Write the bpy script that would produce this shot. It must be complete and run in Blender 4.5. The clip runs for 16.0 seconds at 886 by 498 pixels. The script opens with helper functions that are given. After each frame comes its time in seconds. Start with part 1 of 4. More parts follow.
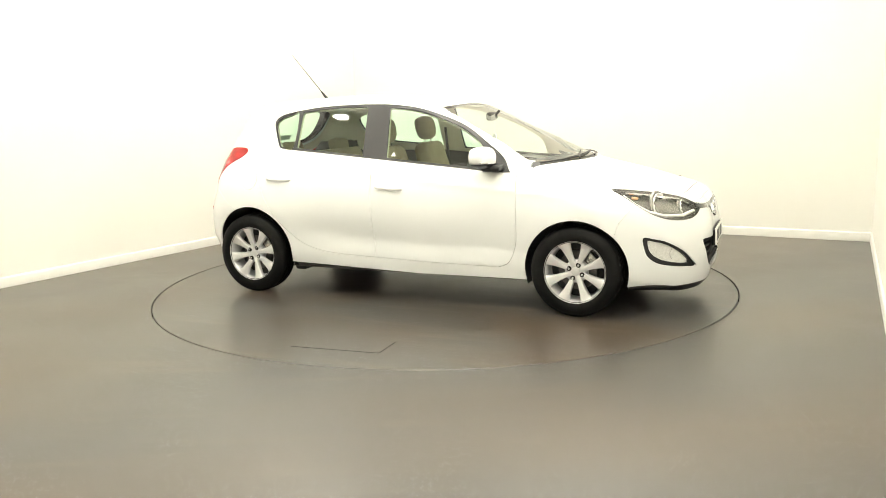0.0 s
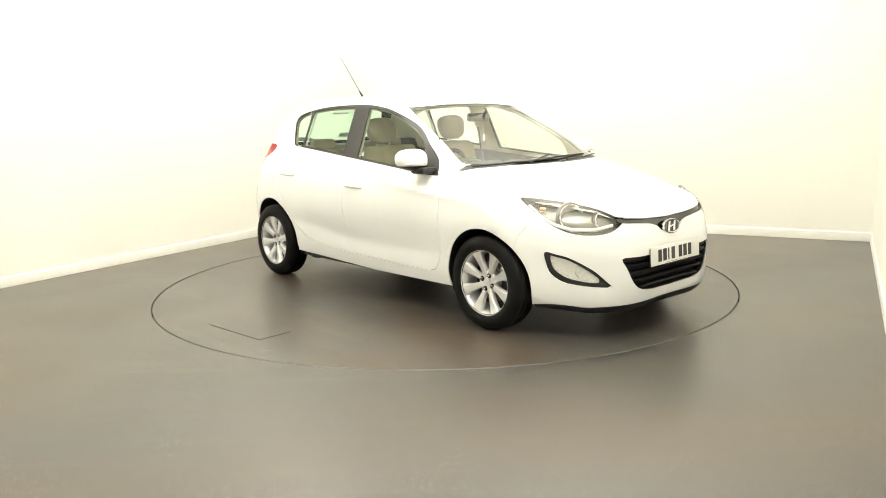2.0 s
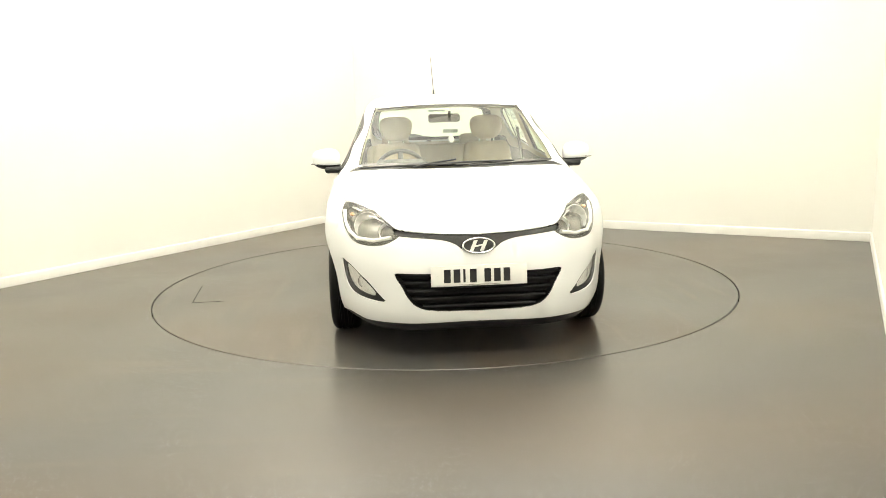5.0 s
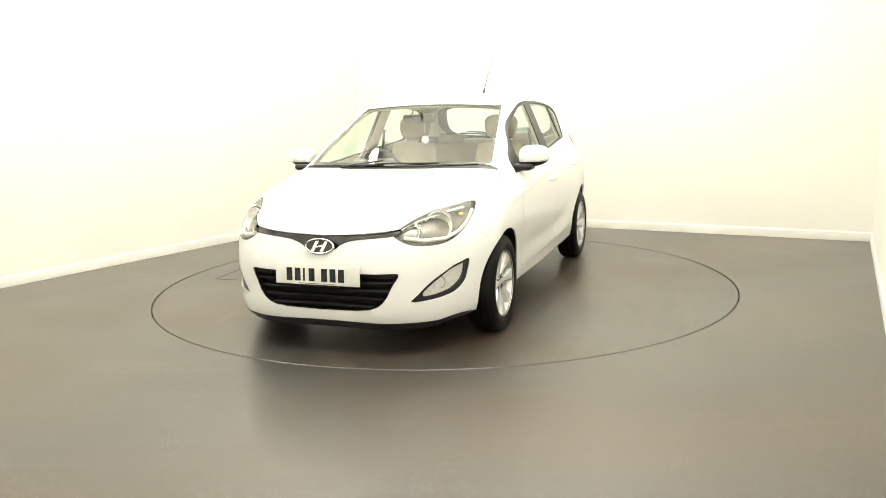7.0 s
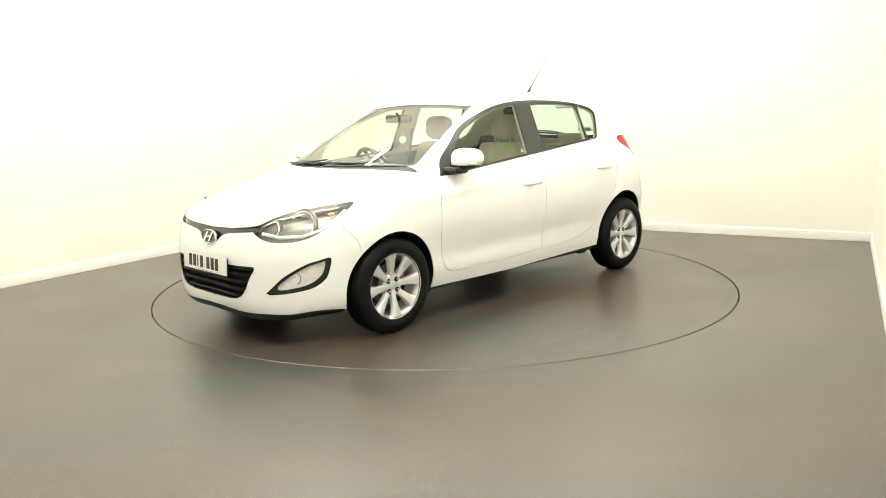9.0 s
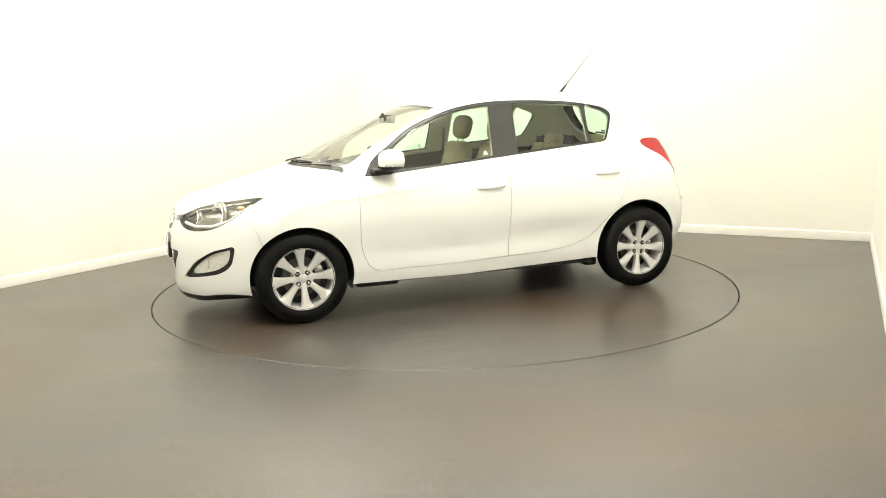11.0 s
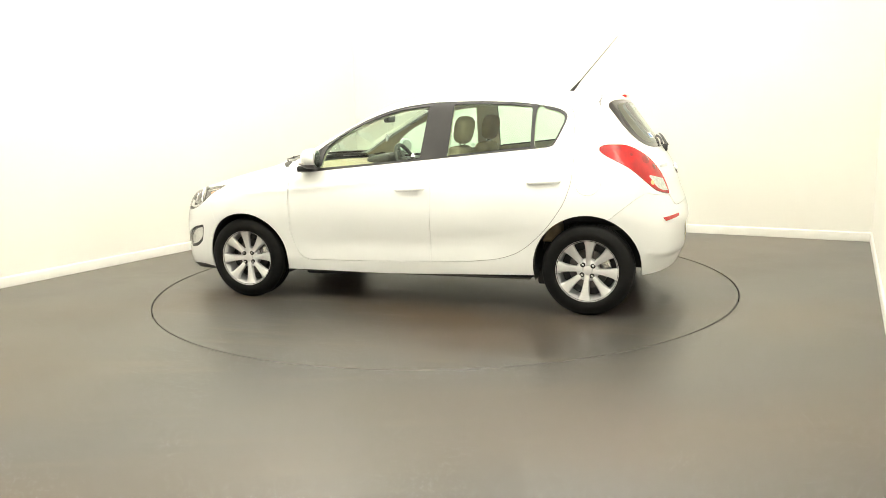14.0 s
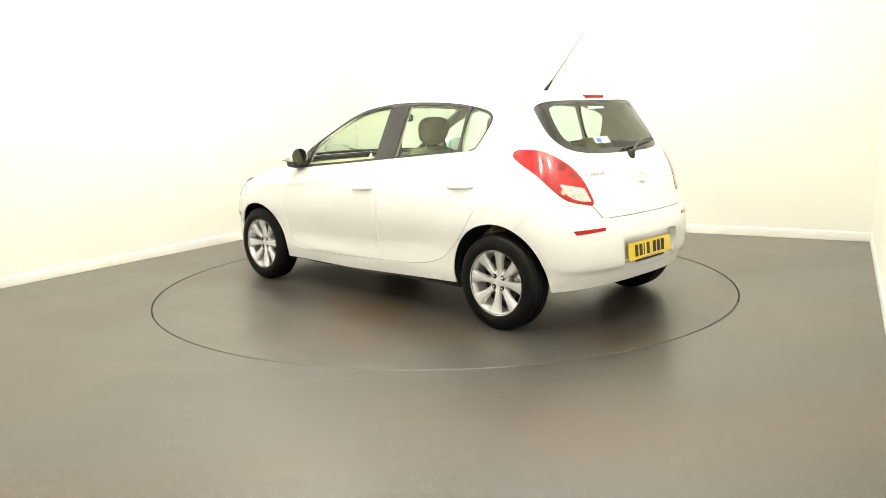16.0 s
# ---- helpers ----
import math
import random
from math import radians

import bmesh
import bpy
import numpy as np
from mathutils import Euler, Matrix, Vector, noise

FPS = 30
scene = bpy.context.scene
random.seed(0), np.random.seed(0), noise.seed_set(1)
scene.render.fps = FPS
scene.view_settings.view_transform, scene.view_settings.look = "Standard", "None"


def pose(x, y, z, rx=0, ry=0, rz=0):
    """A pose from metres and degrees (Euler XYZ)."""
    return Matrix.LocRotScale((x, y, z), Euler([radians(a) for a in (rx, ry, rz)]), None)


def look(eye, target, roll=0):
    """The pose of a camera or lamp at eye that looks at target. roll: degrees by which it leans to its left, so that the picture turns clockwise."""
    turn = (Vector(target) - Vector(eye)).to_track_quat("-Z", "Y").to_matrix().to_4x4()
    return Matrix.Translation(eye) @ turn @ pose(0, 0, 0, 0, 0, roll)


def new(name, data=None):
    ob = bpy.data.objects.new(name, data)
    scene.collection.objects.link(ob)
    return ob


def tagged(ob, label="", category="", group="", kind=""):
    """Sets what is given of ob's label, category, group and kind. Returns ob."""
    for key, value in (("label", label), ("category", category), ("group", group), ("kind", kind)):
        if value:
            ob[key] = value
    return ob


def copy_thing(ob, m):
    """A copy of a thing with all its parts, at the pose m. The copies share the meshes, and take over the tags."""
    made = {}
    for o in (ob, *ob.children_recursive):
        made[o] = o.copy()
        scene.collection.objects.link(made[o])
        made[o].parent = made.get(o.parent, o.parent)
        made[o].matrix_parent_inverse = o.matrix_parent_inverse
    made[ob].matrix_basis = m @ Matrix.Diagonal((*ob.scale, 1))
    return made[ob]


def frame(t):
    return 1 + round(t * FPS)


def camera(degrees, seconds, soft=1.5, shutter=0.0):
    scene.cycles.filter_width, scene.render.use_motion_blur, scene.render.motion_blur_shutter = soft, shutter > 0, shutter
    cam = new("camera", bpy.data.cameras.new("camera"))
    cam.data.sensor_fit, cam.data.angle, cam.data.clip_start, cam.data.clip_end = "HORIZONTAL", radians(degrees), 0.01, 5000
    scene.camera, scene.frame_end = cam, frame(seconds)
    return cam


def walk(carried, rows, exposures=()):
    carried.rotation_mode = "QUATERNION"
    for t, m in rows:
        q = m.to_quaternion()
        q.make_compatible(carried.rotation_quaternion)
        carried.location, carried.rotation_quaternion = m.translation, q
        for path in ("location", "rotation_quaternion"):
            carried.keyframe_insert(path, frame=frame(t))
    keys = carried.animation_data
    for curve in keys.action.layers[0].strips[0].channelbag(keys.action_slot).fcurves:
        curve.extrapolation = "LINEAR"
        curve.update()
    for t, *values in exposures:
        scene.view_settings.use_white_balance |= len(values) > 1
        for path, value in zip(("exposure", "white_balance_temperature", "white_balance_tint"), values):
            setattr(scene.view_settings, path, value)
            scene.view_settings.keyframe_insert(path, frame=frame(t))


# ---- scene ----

cam = camera(58.6, 16.0, soft=0.85)
EYE = (0.0, 0.0, 1.356)
VIEW = look(EYE, (0.0, math.cos(radians(10.05)), 1.356 - math.sin(radians(10.05))), -1.5)
walk(cam, [(0.0, VIEW), (16.0, VIEW)])

# table centre, table radius, place of the car on the table
TABLE = (0.006, 6.216)
TABLE_R = 2.217
CAR_AT = (0.003, 0.028)


def turn(t):
    """The table's turn in degrees after t seconds."""
    return -23.7 - 12.3 * t - 0.0135 * t * t


# ---- light ----
scene.view_settings.exposure = -0.07
world = bpy.data.worlds.new("world")
scene.world = world
world.use_nodes = True
world.node_tree.nodes["Background"].inputs["Color"].default_value = (1.0, 0.98, 0.93, 1)
world.node_tree.nodes["Background"].inputs["Strength"].default_value = 0.02

# unseen hanging lights shining down; stronger up-facing fill is added to brighten the ceiling
LAMPS = [(-3.5, 4.6), (-1.4, 8.2), (-0.2, 2.5), (-0.4, 5.6), (1.4, 7.4), (1.05, 2.7)]
LAMP_Z = 3.9
for lx, ly in LAMPS:
    for power, tip, dz in ((22, 0, -0.06), (136, 180, 0.06)):
        lamp = new("hanging_lamp_and_fill", bpy.data.lights.new("hanging_lamp_and_fill", "AREA"))
        lamp.data.shape, lamp.data.size = "DISK", 0.20 if tip == 0 else 0.44
        lamp.data.energy, lamp.data.color = power, (1.0, 0.974, 0.868)
        lamp.matrix_world = pose(lx, ly, LAMP_Z + dz, tip, 0, 0)


# ---- materials ----
def material(name, colour, rough=0.5, metal=0.0, spec=0.5, coat=0.0, vary=0.0, scale=8.0, bump=0.0, bump_scale=60.0, emit=0.0):
    m = bpy.data.materials.new(name)
    m.use_nodes = True
    n, l = m.node_tree.nodes, m.node_tree.links
    b = n["Principled BSDF"]
    b.inputs["Base Color"].default_value = (*colour, 1)
    b.inputs["Roughness"].default_value, b.inputs["Metallic"].default_value = rough, metal
    b.inputs["Specular IOR Level"].default_value, b.inputs["Coat Weight"].default_value = spec, coat
    b.inputs["Coat Roughness"].default_value = 0.04
    co = n.new("ShaderNodeTexCoord")
    if vary:
        t = n.new("ShaderNodeTexNoise")
        t.inputs["Scale"].default_value, t.inputs["Detail"].default_value = scale, 6
        r = n.new("ShaderNodeValToRGB")
        r.color_ramp.elements[0].position, r.color_ramp.elements[1].position = 0.3, 0.7
        r.color_ramp.elements[0].color = (*[c * (1 - vary) for c in colour], 1)
        r.color_ramp.elements[1].color = (*[min(1, c * (1 + vary)) for c in colour], 1)
        l.new(co.outputs["Object"], t.inputs["Vector"])
        l.new(t.outputs["Fac"], r.inputs["Fac"])
        l.new(r.outputs["Color"], b.inputs["Base Color"])
    if bump:
        t = n.new("ShaderNodeTexNoise")
        t.inputs["Scale"].default_value, t.inputs["Detail"].default_value = bump_scale, 4
        u = n.new("ShaderNodeBump")
        u.inputs["Strength"].default_value, u.inputs["Distance"].default_value = bump, 0.004
        l.new(co.outputs["Object"], t.inputs["Vector"])
        l.new(t.outputs["Fac"], u.inputs["Height"])
        l.new(u.outputs["Normal"], b.inputs["Normal"])
    if emit:
        b.inputs["Emission Color"].default_value = (*colour, 1)
        b.inputs["Emission Strength"].default_value = emit
    return m


def glass(name, tint, gloss=1.0):
    """Thin pane: clear with a tint, and a mirror's gloss by Fresnel."""
    m = bpy.data.materials.new(name)
    m.use_nodes = True
    n, l = m.node_tree.nodes, m.node_tree.links
    n.remove(n["Principled BSDF"])
    clear, shine, mix, rim, power, mul = (n.new("ShaderNode" + k) for k in ("BsdfTransparent", "BsdfGlossy", "MixShader", "LayerWeight", "Math", "Math"))
    clear.inputs["Color"].default_value = (*tint, 1)
    shine.inputs["Roughness"].default_value = 0.01
    rim.inputs["Blend"].default_value = 0.5
    power.operation, mul.operation = "POWER", "MULTIPLY_ADD"
    power.inputs[1].default_value = 4.5
    mul.inputs[1].default_value, mul.inputs[2].default_value = 0.95, 0.05 * gloss
    l.new(rim.outputs["Facing"], power.inputs[0])
    l.new(power.outputs["Value"], mul.inputs[0])
    l.new(mul.outputs["Value"], mix.inputs["Fac"])
    l.new(clear.outputs["BSDF"], mix.inputs[1])
    l.new(shine.outputs["BSDF"], mix.inputs[2])
    l.new(mix.outputs["Shader"], n["Material Output"].inputs["Surface"])
    return m


def vinyl(name, disc):
    """Dark grey safety vinyl with bright flecks, scuffs and brown stains."""
    m = bpy.data.materials.new(name)
    m.use_nodes = True
    n, l = m.node_tree.nodes, m.node_tree.links
    b = n["Principled BSDF"]
    plain = n.new("ShaderNodeTexCoord")
    shift = n.new("ShaderNodeMapping")
    shift.inputs["Location"].default_value = (3.13, 7.71, 0.377)
    l.new(plain.outputs["Object"], shift.inputs["Vector"])
    place = shift.outputs["Vector"]

    def noise_of(scale, detail, rough=0.5, stretch=None):
        t = n.new("ShaderNodeTexNoise")
        t.inputs["Scale"].default_value, t.inputs["Detail"].default_value, t.inputs["Roughness"].default_value = scale, detail, rough
        if stretch:
            mp = n.new("ShaderNodeMapping")
            mp.inputs["Scale"].default_value = stretch
            l.new(place, mp.inputs["Vector"])
            l.new(mp.outputs["Vector"], t.inputs["Vector"])
        else:
            l.new(place, t.inputs["Vector"])
        return t.outputs["Fac"]

    def ramp_of(fac, lo, hi, a=0.0, c=1.0):
        r = n.new("ShaderNodeMapRange")
        r.interpolation_type = "SMOOTHSTEP"
        r.inputs["From Min"].default_value, r.inputs["From Max"].default_value = lo, hi
        r.inputs["To Min"].default_value, r.inputs["To Max"].default_value = a, c
        l.new(fac, r.inputs["Value"])
        return r.outputs["Result"]

    def mixed(fac, a, c):
        x = n.new("ShaderNodeMix")
        x.data_type = "RGBA"
        if isinstance(fac, float):
            x.inputs["Factor"].default_value = fac
        else:
            l.new(fac, x.inputs["Factor"])
        for k, v in (("A", a), ("B", c)):
            s = [i for i in x.inputs if i.name == k and i.type == "RGBA"][0]
            if isinstance(v, tuple):
                s.default_value = (*v, 1)
            else:
                l.new(v, s)
        return [o for o in x.outputs if o.type == "RGBA"][0]

    base = mixed(ramp_of(noise_of(0.8, 1), 0.2, 0.8), (0.048, 0.046, 0.041), (0.063, 0.060, 0.053))
    base = mixed(ramp_of(noise_of(160, 2), 0.3, 0.7), base, mixed(0.35, base, (0.022, 0.021, 0.020)))
    stain = ramp_of(noise_of(0.45 if not disc else 0.9, 1, 0.4, (1, 1.8, 1)), 0.30, 0.85, 0.0, 0.70 if not disc else 1.0)
    base = mixed(stain, base, (0.090, 0.060, 0.030) if not disc else (0.058, 0.036, 0.018))
    # scuffs dragged across the vinyl
    scuff = ramp_of(noise_of(2.6, 3, 0.55, (0.35, 3.2, 1)), 0.52, 0.74, 0.0, 0.6 if disc else 0.3)
    base = mixed(scuff, base, (0.105, 0.085, 0.060))
    # flecks
    v = n.new("ShaderNodeTexVoronoi")
    v.inputs["Scale"].default_value = 110
    l.new(place, v.inputs["Vector"])
    keep = n.new("ShaderNodeMath")
    keep.operation = "MULTIPLY"
    l.new(ramp_of(v.outputs["Distance"], 0.22, 0.15), keep.inputs[0])
    sep = n.new("ShaderNodeSeparateColor")
    l.new(v.outputs["Color"], sep.inputs["Color"])
    l.new(ramp_of(sep.outputs["Red"], 0.45, 0.52), keep.inputs[1])
    base = mixed(keep.outputs["Value"], base, (0.44, 0.45, 0.56))
    l.new(base, b.inputs["Base Color"])
    l.new(ramp_of(noise_of(1.4, 1), 0.2, 0.8, 0.29, 0.35), b.inputs["Roughness"])
    b.inputs["Specular IOR Level"].default_value = 0.62
    u = n.new("ShaderNodeBump")
    u.inputs["Strength"].default_value, u.inputs["Distance"].default_value = 0.10, 0.002
    l.new(noise_of(120, 3), u.inputs["Height"])
    l.new(u.outputs["Normal"], b.inputs["Normal"])
    return m


M_WALL = material("wall_paint", (0.80, 0.787, 0.735), 0.7, vary=0.015, scale=1.5, bump=0.05, bump_scale=90)
M_SKIRT = material("skirting_paint", (0.71, 0.70, 0.665), 0.45, vary=0.04, scale=5)
M_CEIL = material("ceiling_paint", (0.84, 0.83, 0.80), 0.85, vary=0.02, scale=2)
M_PANEL = material("light_diffuser", (1.0, 0.96, 0.88), 0.6, emit=8.0)
M_FLOOR = vinyl("floor_vinyl", False)
M_DISC = vinyl("table_vinyl", True)
M_GAP = material("gap_dark", (0.012, 0.011, 0.010), 0.8)
M_PAINT = material("white_car_paint", (0.825, 0.838, 0.838), 0.30, spec=0.5, coat=0.5, vary=0.012, scale=3)
# grey stands for the shade in the shut gaps as well as their seals
M_SEAL_SHADE = material("shut_line_seal_shade", (0.24, 0.24, 0.235), 0.7)
M_DARKRED = material("deep_red_lens", (0.24, 0.004, 0.004), 0.15, coat=0.3, vary=0.3, scale=60)
M_BLACK = material("black_plastic", (0.013, 0.013, 0.014), 0.42, vary=0.2, scale=14, bump=0.08, bump_scale=300)
M_GRILLE = material("grille_plastic", (0.007, 0.007, 0.0075), 0.5, spec=0.25)
M_GLOSS = material("gloss_black", (0.012, 0.012, 0.014), 0.12, coat=0.6)
M_FRIT = material("black_glass_border", (0.02, 0.021, 0.022), 0.08, spec=0.6)
M_PILLAR = material("black_pillar_film", (0.026, 0.025, 0.026), 0.38, spec=0.5, vary=0.1, scale=10)
M_RUBBER = material("tyre_rubber", (0.006, 0.006, 0.006), 0.5, spec=0.14, vary=0.25, scale=12, bump=0.05, bump_scale=120)
M_ALLOY = material("silver_alloy", (0.68, 0.68, 0.69), 0.33, 0.5, vary=0.03, scale=10, coat=0.3)
M_STEEL = material("brake_steel", (0.14, 0.13, 0.125), 0.4, 0.9, vary=0.15, scale=30)
M_CHROME = material("chrome", (0.78, 0.78, 0.79), 0.10, 1.0)
M_MIRROR = material("mirror_silver", (0.50, 0.51, 0.52), 0.03, 1.0)
M_RED = material("red_lens", (0.43, 0.005, 0.006), 0.12, spec=0.5, coat=0.3, vary=0.22, scale=16)
M_CLEARLENS = material("clear_lamp_white", (0.62, 0.60, 0.57), 0.15, 0.35, coat=0.8, vary=0.25, scale=60)
M_AMBER = material("amber_bulb", (0.72, 0.42, 0.22), 0.2)
M_REFLECT = material("lamp_reflector", (0.82, 0.82, 0.81), 0.30, 0.45, vary=0.06, scale=40)
M_LAMPHOUSE = material("lamp_housing", (0.52, 0.51, 0.48), 0.22, 0.8, vary=0.3, scale=22)
M_LAMPMASK = material("lamp_mask", (0.26, 0.255, 0.235), 0.25, 0.6, vary=0.15, scale=16)
M_FOGBACK = material("fog_silver", (0.84, 0.84, 0.82), 0.25, 0.15, vary=0.12, scale=70, bump=0.5, bump_scale=45)
M_PLATE_W = material("plate_white", (0.75, 0.75, 0.72), 0.3, coat=0.3)
M_PLATE_Y = material("plate_yellow", (0.86, 0.62, 0.02), 0.3, coat=0.3)
M_INK = material("plate_ink", (0.012, 0.012, 0.014), 0.4)
M_LINING = material("beige_lining", (0.62, 0.57, 0.44), 0.85, vary=0.05, scale=30)
M_TRIM = material("dark_interior", (0.055, 0.052, 0.046), 0.6, vary=0.15, scale=15, bump=0.1, bump_scale=200)
M_DASH = material("dash_plastic", (0.30, 0.24, 0.15), 0.6, vary=0.12, scale=15, bump=0.1, bump_scale=250)
M_SEAT = material("tan_seat_cloth", (0.38, 0.305, 0.20), 0.9, vary=0.15, scale=14)
M_STICKER = material("paper_sticker", (0.70, 0.72, 0.74), 0.6)
M_BLUE = material("blue_print", (0.08, 0.22, 0.50), 0.6)
M_GLASS = glass("tinted_glass", (0.81, 0.965, 0.86))
M_WSGLASS = glass("windscreen_glass", (0.90, 0.95, 0.87))
M_LENS = glass("clear_lens", (0.98, 0.98, 0.97), 1.0)

# ---- the car's outer skin as one smooth solid ----
def spline(pts, n=8, closed=True):
    """Catmull-Rom through the points."""
    p = np.array(pts, float)
    q = np.concatenate([p[-1:], p, p[:2]]) if closed else np.concatenate([2 * p[:1] - p[1:2], p, 2 * p[-1:] - p[-2:-1]])
    out = []
    for i in range(1, len(q) - 2):
        a, b, c, d = q[i - 1], q[i], q[i + 1], q[i + 2]
        for s in np.arange(n) / n:
            out.append(0.5 * (2 * b + (c - a) * s + (2 * a - 5 * b + 4 * c - d) * s * s + (3 * b - a - 3 * c + d) * s ** 3))
    if not closed:
        out.append(p[-1])
    return np.array(out)


def sdf(poly, pts):
    """Signed distance of points to a closed polygon, negative inside."""
    d2 = np.full(len(pts), 1e9)
    inside = np.zeros(len(pts), bool)
    a = poly
    b = np.roll(poly, -1, 0)
    for p, q in zip(a, b):
        e = q - p
        w = pts - p
        s = np.clip((w @ e) / max(e @ e, 1e-12), 0, 1)
        r = w - s[:, None] * e
        d2 = np.minimum(d2, (r * r).sum(1))
        if q[1] != p[1]:
            c = (p[1] > pts[:, 1]) != (q[1] > pts[:, 1])
            inside ^= c & (pts[:, 0] < p[0] + (pts[:, 1] - p[1]) * e[0] / e[1])
    d = np.sqrt(d2)
    return np.where(inside, -d, d)


def ramp(v, lo, hi):
    s = np.clip((v - lo) / (hi - lo), 0, 1)
    return s * s * (3 - 2 * s)


PROFILE = spline([(1.995, 0.185), (2.030, 0.23), (2.042, 0.32), (2.046, 0.42), (2.045, 0.52), (2.030, 0.61), (2.004, 0.685),
                  (1.966, 0.738), (1.91, 0.78), (1.80, 0.82), (1.66, 0.862), (1.45, 0.915), (1.30, 0.95), (1.195, 0.985), (1.035, 1.050), (0.755, 1.175),
                  (0.495, 1.292), (0.285, 1.385), (0.155, 1.427), (-0.02, 1.455), (-0.30, 1.474), (-0.65, 1.478), (-0.97, 1.466), (-1.25, 1.445),
                  (-1.385, 1.424), (-1.440, 1.385), (-1.525, 1.27), (-1.637, 1.11), (-1.718, 0.99), (-1.772, 0.88), (-1.806, 0.77),
                  (-1.838, 0.69), (-1.862, 0.60), (-1.868, 0.50), (-1.862, 0.405), (-1.838, 0.365), (-1.812, 0.30), (-1.775, 0.24), (-1.66, 0.16),
                  (-0.9, 0.14), (0.9, 0.14), (1.85, 0.14)], 5)
WIDTH = spline([(0.05, 0.74), (0.15, 0.775), (0.25, 0.80), (0.32, 0.815), (0.42, 0.822), (0.52, 0.835), (0.63, 0.85), (0.74, 0.852),
                (0.83, 0.842), (0.90, 0.822), (0.96, 0.793), (1.02, 0.763), (1.10, 0.728), (1.20, 0.685), (1.30, 0.642), (1.38, 0.605), (1.46, 0.56), (1.60, 0.46)], 6, False)


# the profile's distance field on a fine lattice
LAT = 0.008
LAT_X, LAT_Z = np.arange(-2.4, 2.6, LAT), np.arange(-0.1, 1.8, LAT)
FIELD = sdf(PROFILE, np.stack([a.ravel() for a in np.meshgrid(LAT_X, LAT_Z, indexing="ij")], 1)).reshape(len(LAT_X), len(LAT_Z))


def profile_distance(x, z):
    u = np.clip((x - LAT_X[0]) / LAT, 0, len(LAT_X) - 1.001)
    v = np.clip((z - LAT_Z[0]) / LAT, 0, len(LAT_Z) - 1.001)
    i, j = u.astype(int), v.astype(int)
    u, v = u - i, v - j
    return (FIELD[i, j] * (1 - u) + FIELD[i + 1, j] * u) * (1 - v) + (FIELD[i, j + 1] * (1 - u) + FIELD[i + 1, j + 1] * u) * v


def body(P):
    x, y, z = P[:, 0], P[:, 1], P[:, 2]
    a = np.minimum(np.abs(y), 1.0)
    front = (0.30 * a ** 2 + 0.55 * a ** 4) * ramp(x, -0.3, 0.9) * (1 - 0.35 * ramp(z, 0.97, 1.15))
    # blunt nose: nearly straight across between the lamps
    front = front - 0.052 * ramp(a, 0.04, 0.44) * ramp(x, 1.60, 1.88) * (1 - ramp(z, 0.74, 0.86))
    rear = (0.14 * a ** 2 + 0.30 * a ** 4) * ramp(-x, 0.6, 1.4)
    f1 = profile_distance(x + front - rear, z + 0.07 * a ** 2 * ramp(z, 0.9, 1.3))
    w = np.interp(z, WIDTH[:, 0], WIDTH[:, 1])
    taper = 1 - 0.055 * ramp(-x, 0.9, 2.3) * 2 - 0.045 * ramp(x, 1.3, 2.2) * 2
    # swelling over the wheels, hollow along the lower doors
    for wx in (1.2625, -1.2625):
        w = w + 0.012 * np.exp(-((x - wx) / 0.42) ** 4) * ramp(z, 0.1, 0.4) * (1 - ramp(z, 0.6, 0.9))
    w = w - 0.008 * np.exp(-((z - 0.43 - 0.06 * ramp(-x, 0.0, 0.8)) / 0.075) ** 2) * ramp(x, -0.95, -0.6) * (1 - ramp(x, 0.5, 0.9))
    # crease along the shoulder
    crest = np.interp(x, [-1.3, -1.16, -0.2, 0.87, 1.5], [0.935, 0.930, 0.917, 0.812, 0.770])
    w = w + 0.007 * np.maximum(0, 1 - np.abs(z - crest) / 0.05) ** 2 * ramp(-np.abs(x - 0.05), -1.5, -1.1)
    f2 = (a - w * taper) * 0.94
    k = 0.085 + 0.10 * ramp(x, 1.3, 1.8) * (1 - ramp(z, 0.75, 0.95)) + 0.06 * ramp(-x, 1.2, 1.7) * (1 - ramp(z, 0.9, 1.2))
    return np.maximum(f1, f2) + np.maximum(k - np.abs(f1 - f2), 0) ** 2 / (4 * k)


def normals(P, e=0.006):
    g = np.stack([body(P + np.eye(3)[i] * e) - body(P - np.eye(3)[i] * e) for i in range(3)], 1)
    return g / np.maximum(np.linalg.norm(g, axis=1), 1e-9)[:, None]


def cast(O, D, lo=0.05, hi=2.4):
    """The skin met by rays that start inside."""
    lo = np.full(len(O), lo)
    hi = np.full(len(O), hi)
    for _ in range(22):
        m = (lo + hi) / 2
        inside = body(O + m[:, None] * D) < 0
        lo, hi = np.where(inside, m, lo), np.where(inside, hi, m)
    return O + ((lo + hi) / 2)[:, None] * D

# ---- building tools ----
def part(name, bm, mat, parent=None, label="", smooth=True):
    """Links a bmesh as one mesh object."""
    me = bpy.data.meshes.new(name)
    bmesh.ops.recalc_face_normals(bm, faces=bm.faces)
    bm.to_mesh(me)
    bm.free()
    for f in me.polygons:
        f.use_smooth = smooth
    if smooth:
        me.set_sharp_from_angle(angle=radians(38))
    me.materials.append(mat)
    ob = new(name, me)
    ob.parent = parent
    return tagged(ob, label)


